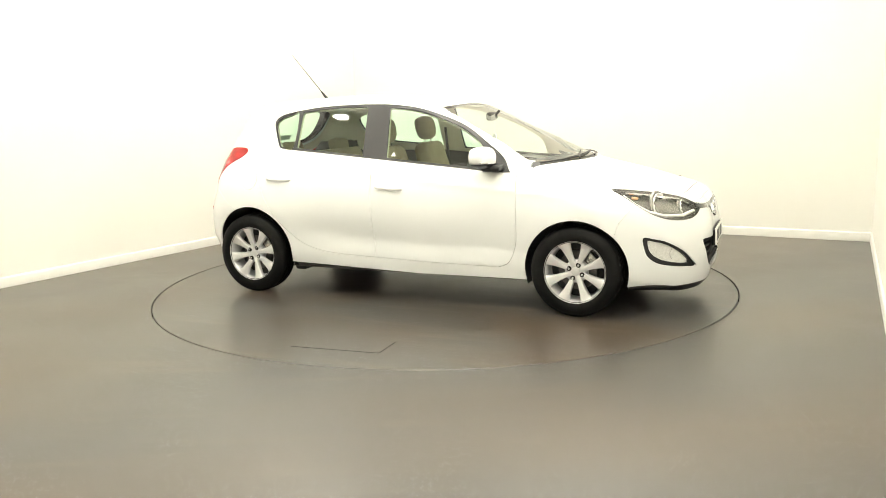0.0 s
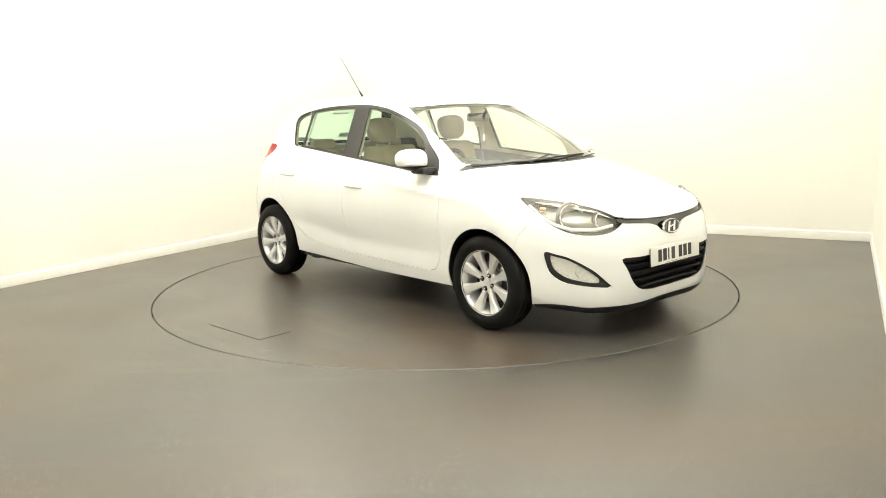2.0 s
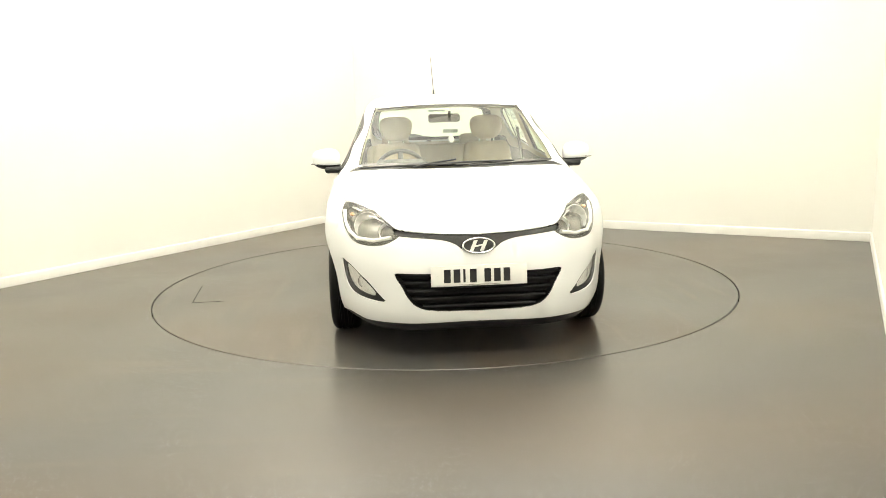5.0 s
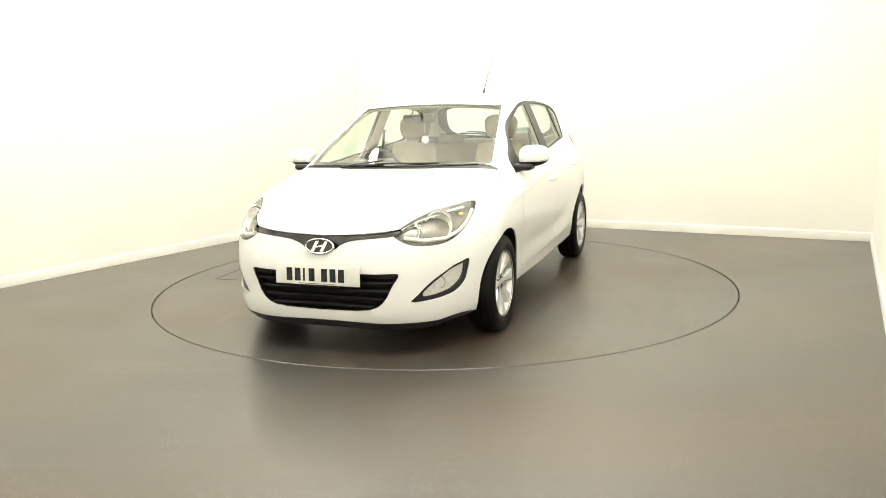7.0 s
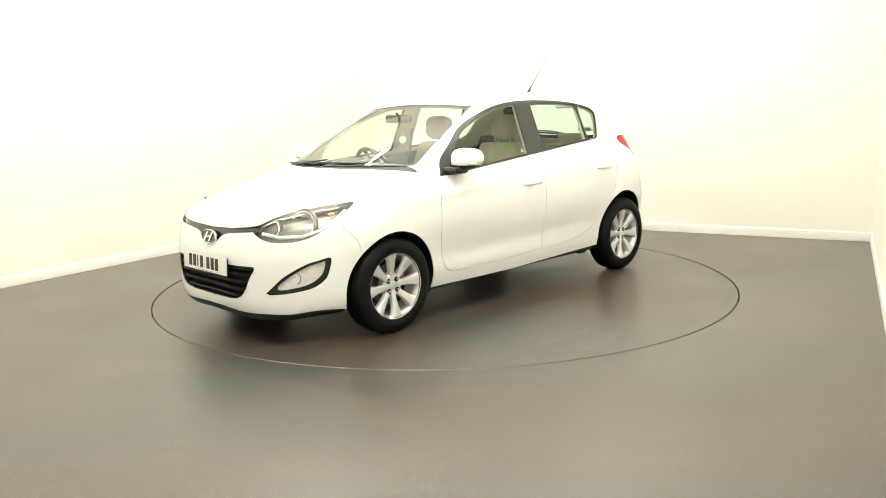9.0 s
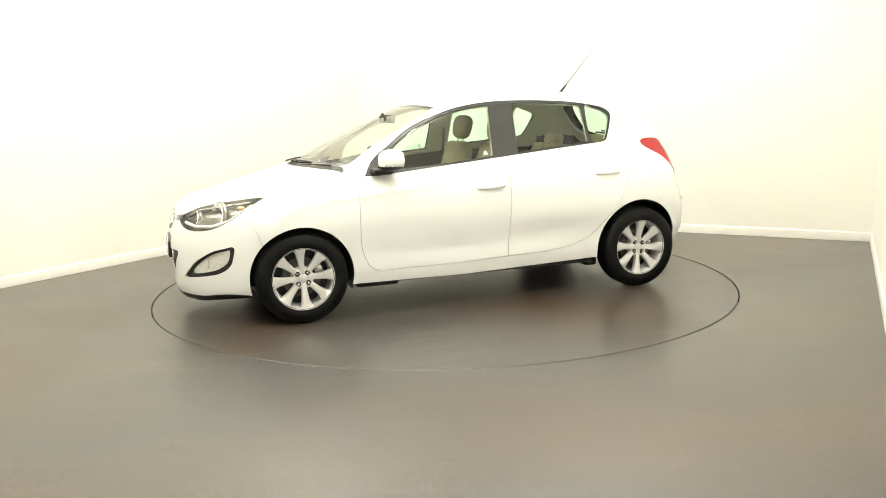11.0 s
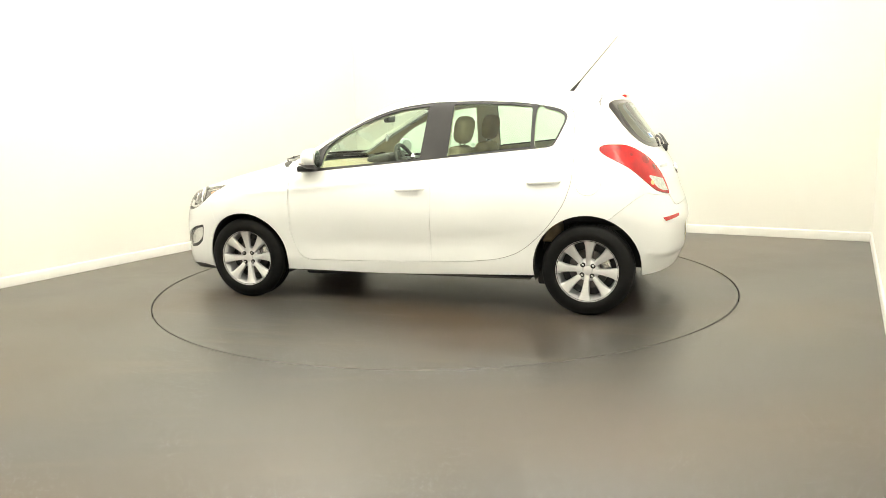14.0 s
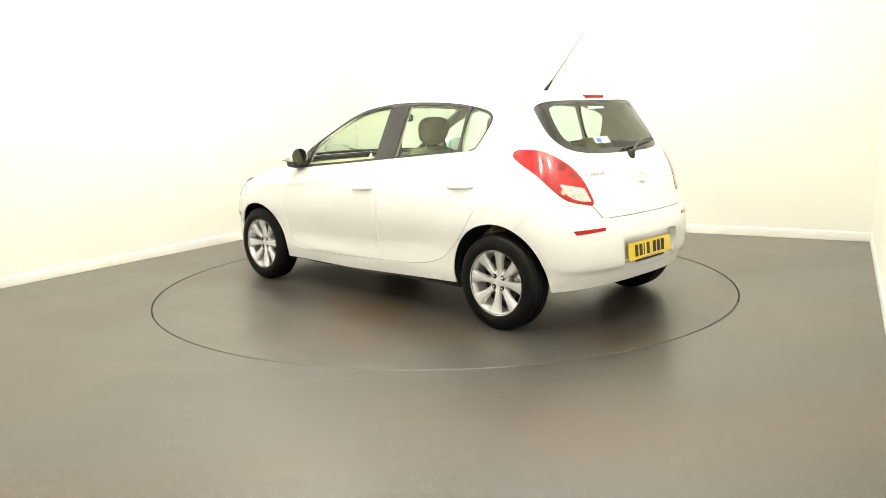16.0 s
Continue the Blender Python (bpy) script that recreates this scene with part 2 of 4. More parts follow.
def add_box(bm, c, s, r=0.0, m=None, seg=2):
    """A box round c with sides s, its edges rounded by r."""
    t = bmesh.new()
    bmesh.ops.create_cube(t, size=1)
    bmesh.ops.scale(t, vec=s, verts=t.verts)
    if r:
        bmesh.ops.bevel(t, geom=t.edges[:], offset=r, segments=seg, profile=0.5, affect="EDGES")
    merge(bm, t, (m or Matrix()) @ Matrix.Translation(c) if m is None else Matrix.Translation(c) @ m)
    return bm


def merge(bm, t, m=None):
    me = bpy.data.meshes.new("tmp")
    if m is not None:
        t.transform(m)
    t.to_mesh(me)
    t.free()
    bm.from_mesh(me)
    bpy.data.meshes.remove(me)


def box(c, s, r=0.0, m=None, seg=2):
    return add_box(bmesh.new(), c, s, r, m, seg)


def lathe(profile, n=48, axis="Y", closed=False):
    """Turns (radius, along) pairs round an axis."""
    bm = bmesh.new()
    rings = []
    for i in range(n):
        a = 2 * math.pi * i / n
        ring = []
        for r, h in profile:
            c, s = r * math.cos(a), r * math.sin(a)
            ring.append(bm.verts.new((c, h, s) if axis == "Y" else (c, s, h) if axis == "Z" else (h, c, s)))
        rings.append(ring)
    k = len(profile)
    for i in range(n):
        a, b = rings[i], rings[(i + 1) % n]
        for j in range(k if closed else k - 1):
            bm.faces.new((a[j], a[(j + 1) % k], b[(j + 1) % k], b[j]))
    bmesh.ops.remove_doubles(bm, verts=bm.verts, dist=1e-5)
    return bm


def tube(points, radius, n=8, taper=None):
    """A round rod along points."""
    bm = bmesh.new()
    pts = [Vector(p) for p in points]
    rings = []
    for i, p in enumerate(pts):
        d = (pts[min(i + 1, len(pts) - 1)] - pts[max(i - 1, 0)]).normalized()
        q = d.to_track_quat("Z", "Y")
        r = radius if taper is None else radius + (taper - radius) * i / (len(pts) - 1)
        rings.append([bm.verts.new(p + q @ Vector((r * math.cos(2 * math.pi * k / n), r * math.sin(2 * math.pi * k / n), 0))) for k in range(n)])
    for a, b in zip(rings, rings[1:]):
        for k in range(n):
            bm.faces.new((a[k], a[(k + 1) % n], b[(k + 1) % n], b[k]))
    bm.faces.new(rings[0][::-1])
    bm.faces.new(rings[-1])
    return bm


def prism(outline, depth, m=None, bevel=0.0):
    """A flat outline in x, y made depth thick downwards from z = 0."""
    bm = bmesh.new()
    top = [bm.verts.new((x, y, 0)) for x, y in outline]
    low = [bm.verts.new((x, y, -depth)) for x, y in outline]
    f = bm.faces.new(top)
    bm.faces.new(low[::-1])
    k = len(top)
    for i in range(k):
        bm.faces.new((top[i], low[i], low[(i + 1) % k], top[(i + 1) % k]))
    if bevel:
        bmesh.ops.bevel(bm, geom=list(f.edges), offset=bevel, segments=2, profile=0.5, affect="EDGES")
    if m is not None:
        bm.transform(m)
    return bm


def empty(name, parent=None):
    ob = new(name)
    ob.parent = parent
    return ob

# ---- the room ----
def wall_line(a, b, z0, z1, thick, bm=None):
    """A wall from a to b whose inner face runs along the line, thick outwards (to the left of a to b)."""
    bm = bm or bmesh.new()
    a, b = Vector((*a, 0)), Vector((*b, 0))
    d = (b - a).normalized()
    o = Vector((-d.y, d.x, 0)) * thick
    vs = [bm.verts.new(p + Vector((0, 0, z))) for z in (z0, z1) for p in (a, b, b + o, a + o)]
    for f in ((0, 1, 2, 3), (7, 6, 5, 4), (0, 4, 5, 1), (1, 5, 6, 2), (2, 6, 7, 3), (3, 7, 4, 0)):
        bm.faces.new([vs[i] for i in f])
    return bm


CORNERS = [(-5.95, 2.74), (-1.085, 10.35), (4.105, 7.44), (0.02, -0.62)]
CEIL_Z = 5.3
for i, name in enumerate(("wall_west", "wall_north", "wall_east", "wall_south")):
    a, b = Vector(CORNERS[i]), Vector(CORNERS[(i + 1) % 4])
    d = (b - a).normalized()
    w = part(name, wall_line(a - d * 0.001, b + d * 0.15, -0.05, CEIL_Z + 0.15, 0.15), M_WALL, smooth=False)
    tagged(w, "plain warm white painted studio wall", "wall", kind="structure")
    bm = bmesh.new()
    inner = Vector((d.y, -d.x))
    # board with a rounded top, standing proud of the wall
    prof = [(0.0, 0.0), (0.014, 0.0), (0.014, 0.074), (0.011, 0.082), (0.004, 0.087), (0.0, 0.088)]
    for p in (a, b):
        for off, h in prof:
            q = p + inner * off + d * (0.004 if p is a else -0.004)
            bm.verts.new((q.x, q.y, h))
    bm.verts.ensure_lookup_table()
    k = len(prof)
    for j in range(k):
        bm.faces.new([bm.verts[v] for v in (j, (j + 1) % k, k + (j + 1) % k, k + j)])
    tagged(part("baseboard", bm, M_SKIRT), "low off-white skirting board along the wall", "skirting", kind="structure")

# floor with a round opening for the table
bm = bmesh.new()
NSEG = 160
ring = [(TABLE[0] + (TABLE_R + 0.010) * math.cos(2 * math.pi * i / NSEG), TABLE[1] + (TABLE_R + 0.010) * math.sin(2 * math.pi * i / NSEG)) for i in range(NSEG)]
inner = [bm.verts.new((x, y, 0)) for x, y in ring]
deep = [bm.verts.new((x, y, -0.06)) for x, y in ring]
outer = []
for x, y in ring:
    dx, dy = (x - TABLE[0]) / TABLE_R, (y - TABLE[1]) / TABLE_R
    s = 9.5 / max(abs(dx), abs(dy))
    outer.append(bm.verts.new((TABLE[0] + dx * s, TABLE[1] + dy * s, 0)))
for i in range(NSEG):
    j = (i + 1) % NSEG
    bm.faces.new((inner[i], inner[j], outer[j], outer[i]))
    bm.faces.new((inner[j], inner[i], deep[i], deep[j]))
floor = part("floor", bm, M_FLOOR, smooth=False)
tagged(floor, "dark grey speckled safety vinyl floor, glossy and stained", "floor", kind="structure")
pit = part("table_pit", lathe([(0.0, -0.07), (TABLE_R + 0.03, -0.07), (TABLE_R + 0.03, -0.01)], 96, "Z"), M_GAP)
tagged(pit, "dark gap round the turntable", "gap", kind="structure")

bm = bmesh.new()
add_box(bm, (-0.8, 5.0, CEIL_Z + 0.05), (14, 14, 0.1))
tagged(part("ceiling", bm, M_CEIL, smooth=False), "plain white studio ceiling", "ceiling", kind="structure")
# unseen fixtures: round like the glints in the windows, hanging mounts added
for lx, ly in LAMPS:
    light = empty("unseen_hanging_light")
    light.matrix_basis = pose(lx, ly, LAMP_Z)
    part("frame", lathe([(0.235, -0.05), (0.245, -0.052), (0.25, -0.04), (0.25, 0.04), (0.245, 0.052), (0.235, 0.05)], 40, "Z", True), M_SKIRT, light)
    part("diffuser", lathe([(0.0, -0.05), (0.10, -0.05), (0.105, -0.03), (0.0, -0.03)], 40, "Z"), M_PANEL, light, "glowing white diffuser")
    part("tray", lathe([(0.0, -0.03), (0.234, -0.03), (0.234, 0.03), (0.0, 0.03)], 40, "Z"), M_SKIRT, light, "white lamp tray")
    part("cord", tube([(0, 0, 0.03), (0, 0, CEIL_Z - LAMP_Z)], 0.006), M_BLACK, light)
    tagged(light, "unseen round white hanging light with glowing diffuser", "light", "hanging lights")

# the turntable: disc, thin steel edge, service hatch lines
turntable = empty("turntable")
turntable.matrix_basis = pose(*TABLE, 0, 0, 0, turn(0))
part("disc", lathe([(0.0, 0.0), (TABLE_R - 0.004, 0.0), (TABLE_R, -0.003), (TABLE_R, -0.05), (0, -0.05)], 160, "Z"), M_DISC, turntable, "dark grey vinyl disc with brown stains", smooth=False)
tagged(turntable, "round motor turntable flush with the floor", "turntable")

# ---- the car: skin cut into panels ----
def base_grid():
    n_u, n_fan, n_phi = 120, 86, 164
    ph = np.linspace(-math.pi / 2, math.pi / 2, n_phi)
    O, D = [], []
    for i in range(n_fan):
        th = math.pi / 2 * (i / n_fan)
        O += [(-1.2, 0.62)] * n_phi
        D += [(-math.cos(th) * math.cos(p), math.sin(th) * math.cos(p), math.sin(p)) for p in ph]
    for i in range(n_u + 1):
        O += [(-1.2 + 2.4 * i / n_u, 0.62)] * n_phi
        D += [(0.0, math.cos(p), math.sin(p)) for p in ph]
    for i in range(1, n_fan + 1):
        th = math.pi / 2 * (i / n_fan)
        O += [(1.2, 0.62)] * n_phi
        D += [(math.sin(th) * math.cos(p), math.cos(th) * math.cos(p), math.sin(p)) for p in ph]
    O = np.array([(x, 0.0, z) for x, z in O])
    V = cast(O, np.array(D))
    rows = n_u + 1 + 2 * n_fan
    i, j = np.meshgrid(np.arange(rows - 1), np.arange(n_phi - 1), indexing="ij")
    a = (i * n_phi + j).ravel()
    T = np.concatenate([np.stack([a, a + 1, a + n_phi + 1], 1), np.stack([a, a + n_phi + 1, a + n_phi], 1)])
    P = V[T]
    area = np.linalg.norm(np.cross(P[:, 1] - P[:, 0], P[:, 2] - P[:, 0]), axis=1)
    V[np.abs(V[:, 1]) < 1e-6, 1] = 0.0
    return V, T[area > 1e-9]


def cut(V, T, d):
    """Splits the triangles along d = 0."""
    d = np.where(np.abs(d) < 1e-5, 1e-5, d)
    s = d > 0
    ts = s[T]
    k = ts.sum(1)
    mix = (k == 1) | (k == 2)
    keep, M, ms = T[~mix], T[mix], ts[mix]
    if not len(M):
        return V, T
    odd = np.where((ms.sum(1) == 1)[:, None], ms, ~ms).argmax(1)
    r = np.arange(len(M))
    a, b, c = M[r, odd], M[r, (odd + 1) % 3], M[r, (odd + 2) % 3]
    e = np.concatenate([np.stack([a, b], 1), np.stack([a, c], 1)])
    e.sort(axis=1)
    key, inv = np.unique(e[:, 0].astype(np.int64) * (len(V) + 1) + e[:, 1], return_inverse=True)
    p, q = key // (len(V) + 1), key % (len(V) + 1)
    w = (d[p] / (d[p] - d[q]))[:, None]
    N = V[p] + w * (V[q] - V[p])
    ab, ac = len(V) + inv[:len(M)], len(V) + inv[len(M):]
    return np.concatenate([V, N]), np.concatenate([keep, np.stack([a, ab, ac], 1), np.stack([ab, b, c], 1), np.stack([ab, c, ac], 1)])


R2 = math.sqrt(0.5)
SIDE = lambda P: P[:, [0, 2]]
FRONT = lambda P: P[:, [1, 2]]
TOP = lambda P: P[:, [0, 1]]
NOSE = lambda P: np.stack([(P[:, 1] - P[:, 0]) * R2, P[:, 2]], 1)
TAIL = lambda P: np.stack([(P[:, 0] + P[:, 1]) * R2, P[:, 2]], 1)
IS_SIDE = lambda P: (P[:, 1] > 0.30) & (np.abs(P[:, 0]) < 1.75)
IS_FRONT = lambda P: (P[:, 0] > 1.25)
IS_BACK = lambda P: (P[:, 0] < -1.15)
IS_TOP = lambda P: (P[:, 2] > 0.70) & (P[:, 0] > -0.2)


def circle(cx, cz, r, n=56):
    return np.array([(cx + r * math.cos(2 * math.pi * i / n), cz + r * math.sin(2 * math.pi * i / n)) for i in range(n)])


def half(pts, n=6):
    """A symmetric closed outline from the points of its y > 0 half."""
    s = spline(pts, n, False)
    m = s[::-1] * np.array([-1, 1])
    return np.concatenate([s, m])


def half_top(pts, n=6):
    s = spline(pts, n, False)
    return np.concatenate([s, s[::-1] * np.array([1, -1])])


DLO = np.concatenate([spline([(0.822, 0.934), (0.752, 1.035), (0.631, 1.126), (0.474, 1.229), (0.314, 1.301), (0.116, 1.363), (-0.082, 1.394),
                              (-0.25, 1.404), (-0.477, 1.404), (-0.70, 1.394), (-0.869, 1.376), (-1.02, 1.348), (-1.085, 1.320), (-1.105, 1.283), (-1.078, 1.207), (-1.035, 1.121),
                              (-1.015, 1.100), (-0.975, 1.090)], 5, False), spline([(-0.614, 1.058), (-0.209, 1.021), (0.164, 0.987), (0.55, 0.953), (0.72, 0.936)], 4, False)])
CURVES = {
    "arch_front": (SIDE, IS_SIDE, circle(1.262, 0.300, 0.338), 0),
    "arch_rear": (SIDE, IS_SIDE, circle(-1.254, 0.312, 0.350), 0),
    "dlo": (SIDE, IS_SIDE, DLO, 0),
    "pane_front": (SIDE, IS_SIDE, np.concatenate([spline([(0.635, 0.966), (0.605, 1.105), (0.474, 1.208), (0.314, 1.281), (0.116, 1.343), (0.0, 1.365), (-0.137, 1.379)], 5, False),
                                                  np.array([(-0.107, 1.029), (0.25, 0.996)])]), 0),
    "pane_rear": (SIDE, IS_SIDE, np.array([(-0.318, 1.386), (-0.50, 1.387), (-0.70, 1.377), (-0.868, 1.359), (-0.872, 1.100), (-0.60, 1.074), (-0.302, 1.046)]), 0),
    "pane_quarter": (SIDE, IS_SIDE, spline([(-0.902, 1.353), (-0.97, 1.343), (-1.05, 1.320), (-1.087, 1.280), (-1.062, 1.205), (-1.022, 1.125), (-0.995, 1.107), (-0.902, 1.102)], 4), 0),
    "door_front": (SIDE, IS_SIDE, np.concatenate([spline([(0.868, 0.93), (0.874, 0.80), (0.876, 0.60), (0.868, 0.47), (0.838, 0.38), (0.805, 0.33), (0.742, 0.303)], 5, False),
                                                  np.array([(0.25, 0.308), (-0.190, 0.322), (-0.205, 0.92), (-0.21, 1.38), (-0.2, 1.425)]),
                                                  spline([(-0.08, 1.42), (0.12, 1.388), (0.34, 1.32), (0.52, 1.235), (0.68, 1.13), (0.80, 1.03)], 4, False)]), 0.0018),
    "door_rear": (SIDE, IS_SIDE, np.concatenate([np.array([(-0.2, 1.428), (-0.21, 1.38), (-0.205, 0.92), (-0.190, 0.322)]),
                                                 spline([(-0.48, 0.333), (-0.68, 0.360), (-0.835, 0.424), (-0.985, 0.560), (-1.075, 0.68), (-1.125, 0.773), (-1.158, 0.90), (-1.162, 1.05), (-1.155, 1.20), (-1.150, 1.29), (-1.12, 1.35), (-1.05, 1.385)], 5, False),
                                                 np.array([(-0.85, 1.415), (-0.5, 1.432)])]), 0.0018),
    "fuel_flap": (SIDE, IS_SIDE, circle(-1.262, 0.872, 0.082, 40), 0.0008),
    "headlight": (NOSE, IS_FRONT, spline([(-1.105, 0.700), (-1.045, 0.732), (-0.975, 0.762), (-0.87, 0.790), (-0.742, 0.809), (-0.60, 0.826), (-0.530, 0.828), (-0.560, 0.795), (-0.615, 0.748), (-0.69, 0.690),
                                          (-0.785, 0.646), (-0.89, 0.630), (-1.0, 0.634), (-1.07, 0.660)], 4), 0.0018),
    "fog_bezel": (NOSE, IS_FRONT, spline([(-0.655, 0.528), (-0.72, 0.518), (-0.80, 0.497), (-0.923, 0.432), (-1.0, 0.365), (-1.04, 0.325), (-0.96, 0.326), (-0.84, 0.340), (-0.755, 0.358), (-0.69, 0.402), (-0.665, 0.46)], 4), 0),
    "fog_lamp": (NOSE, IS_FRONT, spline([(-0.69, 0.503), (-0.73, 0.498), (-0.80, 0.478), (-0.91, 0.418), (-0.975, 0.362), (-0.94, 0.350), (-0.85, 0.362), (-0.775, 0.380), (-0.715, 0.418), (-0.692, 0.46)], 4), 0),
    "grille": (FRONT, IS_FRONT, half([(0.0, 0.267), (0.22, 0.275), (0.33, 0.298), (0.385, 0.345), (0.425, 0.42), (0.458, 0.472), (0.456, 0.486), (0.43, 0.490), (0.30, 0.487), (0.0, 0.484)], 5), 0),
    "upper_grille": (FRONT, IS_FRONT, half([(0.0, 0.600), (0.08, 0.607), (0.13, 0.640), (0.20, 0.662), (0.32, 0.676), (0.44, 0.689), (0.45, 0.719), (0.36, 0.710), (0.20, 0.695), (0.0, 0.686)], 5), 0),
    "windscreen": (TOP, IS_TOP, half_top([(1.162, 0.0), (1.135, 0.25), (1.06, 0.46), (0.955, 0.615), (0.905, 0.650), (0.855, 0.648), (0.55, 0.592), (0.235, 0.532), (0.240, 0.50), (0.255, 0.3), (0.262, 0.0)], 5), 0),
    "clear_screen": (TOP, IS_TOP, half_top([(1.105, 0.0), (1.08, 0.25), (1.02, 0.45), (0.930, 0.604), (0.900, 0.642), (0.852, 0.641), (0.55, 0.586), (0.260, 0.527), (0.264, 0.49), (0.280, 0.3), (0.287, 0.0)], 5), 0),
    "hood": (TOP, IS_TOP, half_top([(1.888, 0.0), (1.890, 0.25), (1.875, 0.43), (1.80, 0.55), (1.66, 0.648), (1.50, 0.712), (1.40, 0.735), (1.25, 0.742), (1.10, 0.742), (0.985, 0.735), (0.955, 0.715),
                                    (0.985, 0.66), (1.085, 0.50), (1.168, 0.25), (1.195, 0.0)], 5), 0.0028),
    "rear_window": (FRONT, IS_BACK, half([(0.0, 1.390), (0.35, 1.390), (0.50, 1.380), (0.565, 1.352), (0.582, 1.295), (0.588, 1.19), (0.545, 1.118), (0.45, 1.080), (0.25, 1.064), (0.0, 1.062)], 5), 0),
    "clear_rear": (FRONT, IS_BACK, half([(0.0, 1.372), (0.35, 1.368), (0.46, 1.352), (0.492, 1.315), (0.505, 1.20), (0.478, 1.140), (0.40, 1.108), (0.25, 1.095), (0.0, 1.092)], 5), 0),
    "tailgate": (FRONT, IS_BACK, half([(0.0, 1.432), (0.40, 1.424), (0.53, 1.402), (0.592, 1.355), (0.612, 1.28), (0.615, 1.18), (0.605, 1.08), (0.575, 0.97), (0.535, 0.88), (0.518, 0.785), (0.50, 0.72), (0.45, 0.697), (0.25, 0.693), (0.0, 0.693)], 5), 0.0013),
    "tail_lamp": (TAIL, IS_BACK, spline([(-0.424, 1.078), (-0.445, 1.099), (-0.494, 1.105), (-0.588, 1.096), (-0.70, 1.040), (-0.78, 0.975), (-0.843, 0.885), (-0.884, 0.781), (-0.82, 0.784), (-0.76, 0.797), (-0.698, 0.822),
                                         (-0.62, 0.884), (-0.545, 0.957), (-0.473, 1.012), (-0.432, 1.050)], 4), 0.0015),
    "tail_white": (TAIL, IS_BACK, np.array([(-0.668, 0.910), (-0.73, 0.896), (-0.826, 0.876), (-0.868, 0.796), (-0.80, 0.803), (-0.755, 0.818), (-0.715, 0.842)]), 0),
    "bumper_rear": (SIDE, lambda P: P[:, 0] < -1.2, np.array([(-1.30, 0.55), (-1.435, 0.667), (-1.56, 0.765), (-1.62, 0.798), (-1.68, 0.782), (-1.752, 0.765), (-1.792, 0.696), (-2.2, 0.693), (-2.2, 0.0), (-1.30, 0.0)]), 0.0010),
    "bumper_front": (SIDE, lambda P: P[:, 0] > 1.1, np.array([(1.50, 0.50), (1.535, 0.62), (1.60, 0.70), (1.605, 0.765), (1.70, 0.70), (1.90, 0.72), (1.955, 0.735), (2.3, 0.735), (2.3, 0.0), (1.50, 0.0)]), 0.0010),
    "plate_recess": (FRONT, IS_BACK, half([(0.0, 0.566), (0.27, 0.564), (0.325, 0.548), (0.330, 0.50), (0.300, 0.41), (0.275, 0.374), (0.0, 0.370)], 5), 0),
}


def low_edge(P):
    return P[:, 2] - np.interp(P[:, 0], [-1.95, -1.6, -0.9, 0.14, 0.9, 1.59, 2.1], [0.30, 0.265, 0.252, 0.220, 0.226, 0.205, 0.208])


def distance(name, P):
    coords, mask, poly, _ = CURVES[name]
    C = coords(P)
    near = ((C > poly.min(0) - 0.06) & (C < poly.max(0) + 0.06)).all(1)
    d = np.full(len(P), 0.06)
    d[near] = sdf(poly, C[near])
    return np.where(mask(P), d, np.maximum(d, 0.05))


SKIN_V, SKIN_T = base_grid()
SKIN_V, SKIN_T = cut(SKIN_V, SKIN_T, low_edge(SKIN_V))
SKIN_T = SKIN_T[low_edge(SKIN_V[SKIN_T].mean(1)) > 0]
for curve_name, (_, _, _, gap) in CURVES.items():
    for g in ((-gap, gap) if gap else (0.0,)):
        SKIN_V, SKIN_T = cut(SKIN_V, SKIN_T, distance(curve_name, SKIN_V) - g)
SKIN_N = normals(SKIN_V)
SKIN_V = SKIN_V - np.where(SKIN_V[:, 1:2] > 1e-6, 1.0, 0.0) * body(SKIN_V)[:, None] * SKIN_N
SKIN_N[SKIN_V[:, 1] < 1e-6, 1] = 0
SKIN_N /= np.linalg.norm(SKIN_N, axis=1)[:, None]
MID = SKIN_V[SKIN_T].mean(1)
face_n = np.cross(SKIN_V[SKIN_T[:, 1]] - SKIN_V[SKIN_T[:, 0]], SKIN_V[SKIN_T[:, 2]] - SKIN_V[SKIN_T[:, 0]])
flip = (face_n * SKIN_N[SKIN_T].sum(1)).sum(1) < 0
SKIN_T[flip] = SKIN_T[flip][:, ::-1]
DIST = {k: distance(k, MID) for k in CURVES}
IN = {k: DIST[k] < -CURVES[k][3] for k in CURVES}
SEAM = np.zeros(len(MID), bool)
for k in CURVES:
    if CURVES[k][3]:
        SEAM |= np.abs(DIST[k]) <= CURVES[k][3]

REGION = np.full(len(MID), "shell", dtype=object)
for name in ("bumper_front", "bumper_rear", "hood", "tailgate", "door_front", "door_rear", "fuel_flap"):
    REGION[IN[name]] = name
REGION[SEAM] = "seam"
for name in ("windscreen", "clear_screen", "rear_window", "clear_rear", "dlo", "pane_front", "pane_rear", "pane_quarter"):
    REGION[IN[name]] = name
for name in ("headlight", "fog_bezel", "fog_lamp", "grille", "upper_grille", "tail_lamp", "tail_white", "plate_recess"):
    REGION[IN[name]] = name
    if CURVES[name][3]:
        REGION[np.abs(DIST[name]) <= CURVES[name][3]] = "seam"
GONE = IN["arch_front"] | IN["arch_rear"]
REGION[GONE] = "gone"
SHELL = (REGION == "shell")
REGION[np.isin(REGION, ["shell", "seam"]) & (MID[:, 0] > 0.93) & (MID[:, 2] > 0.93) & (MID[:, 1] < 0.72) & (DIST["hood"] < 0.05) & (DIST["windscreen"] < 0.07) & (DIST["hood"] > -0.003)] = "cowl"
SHELL = (REGION == "shell")
REGION[SHELL & (MID[:, 0] > 0.5) & (MID[:, 2] < 1.0) & (MID[:, 1] > 0.3)] = "fender"


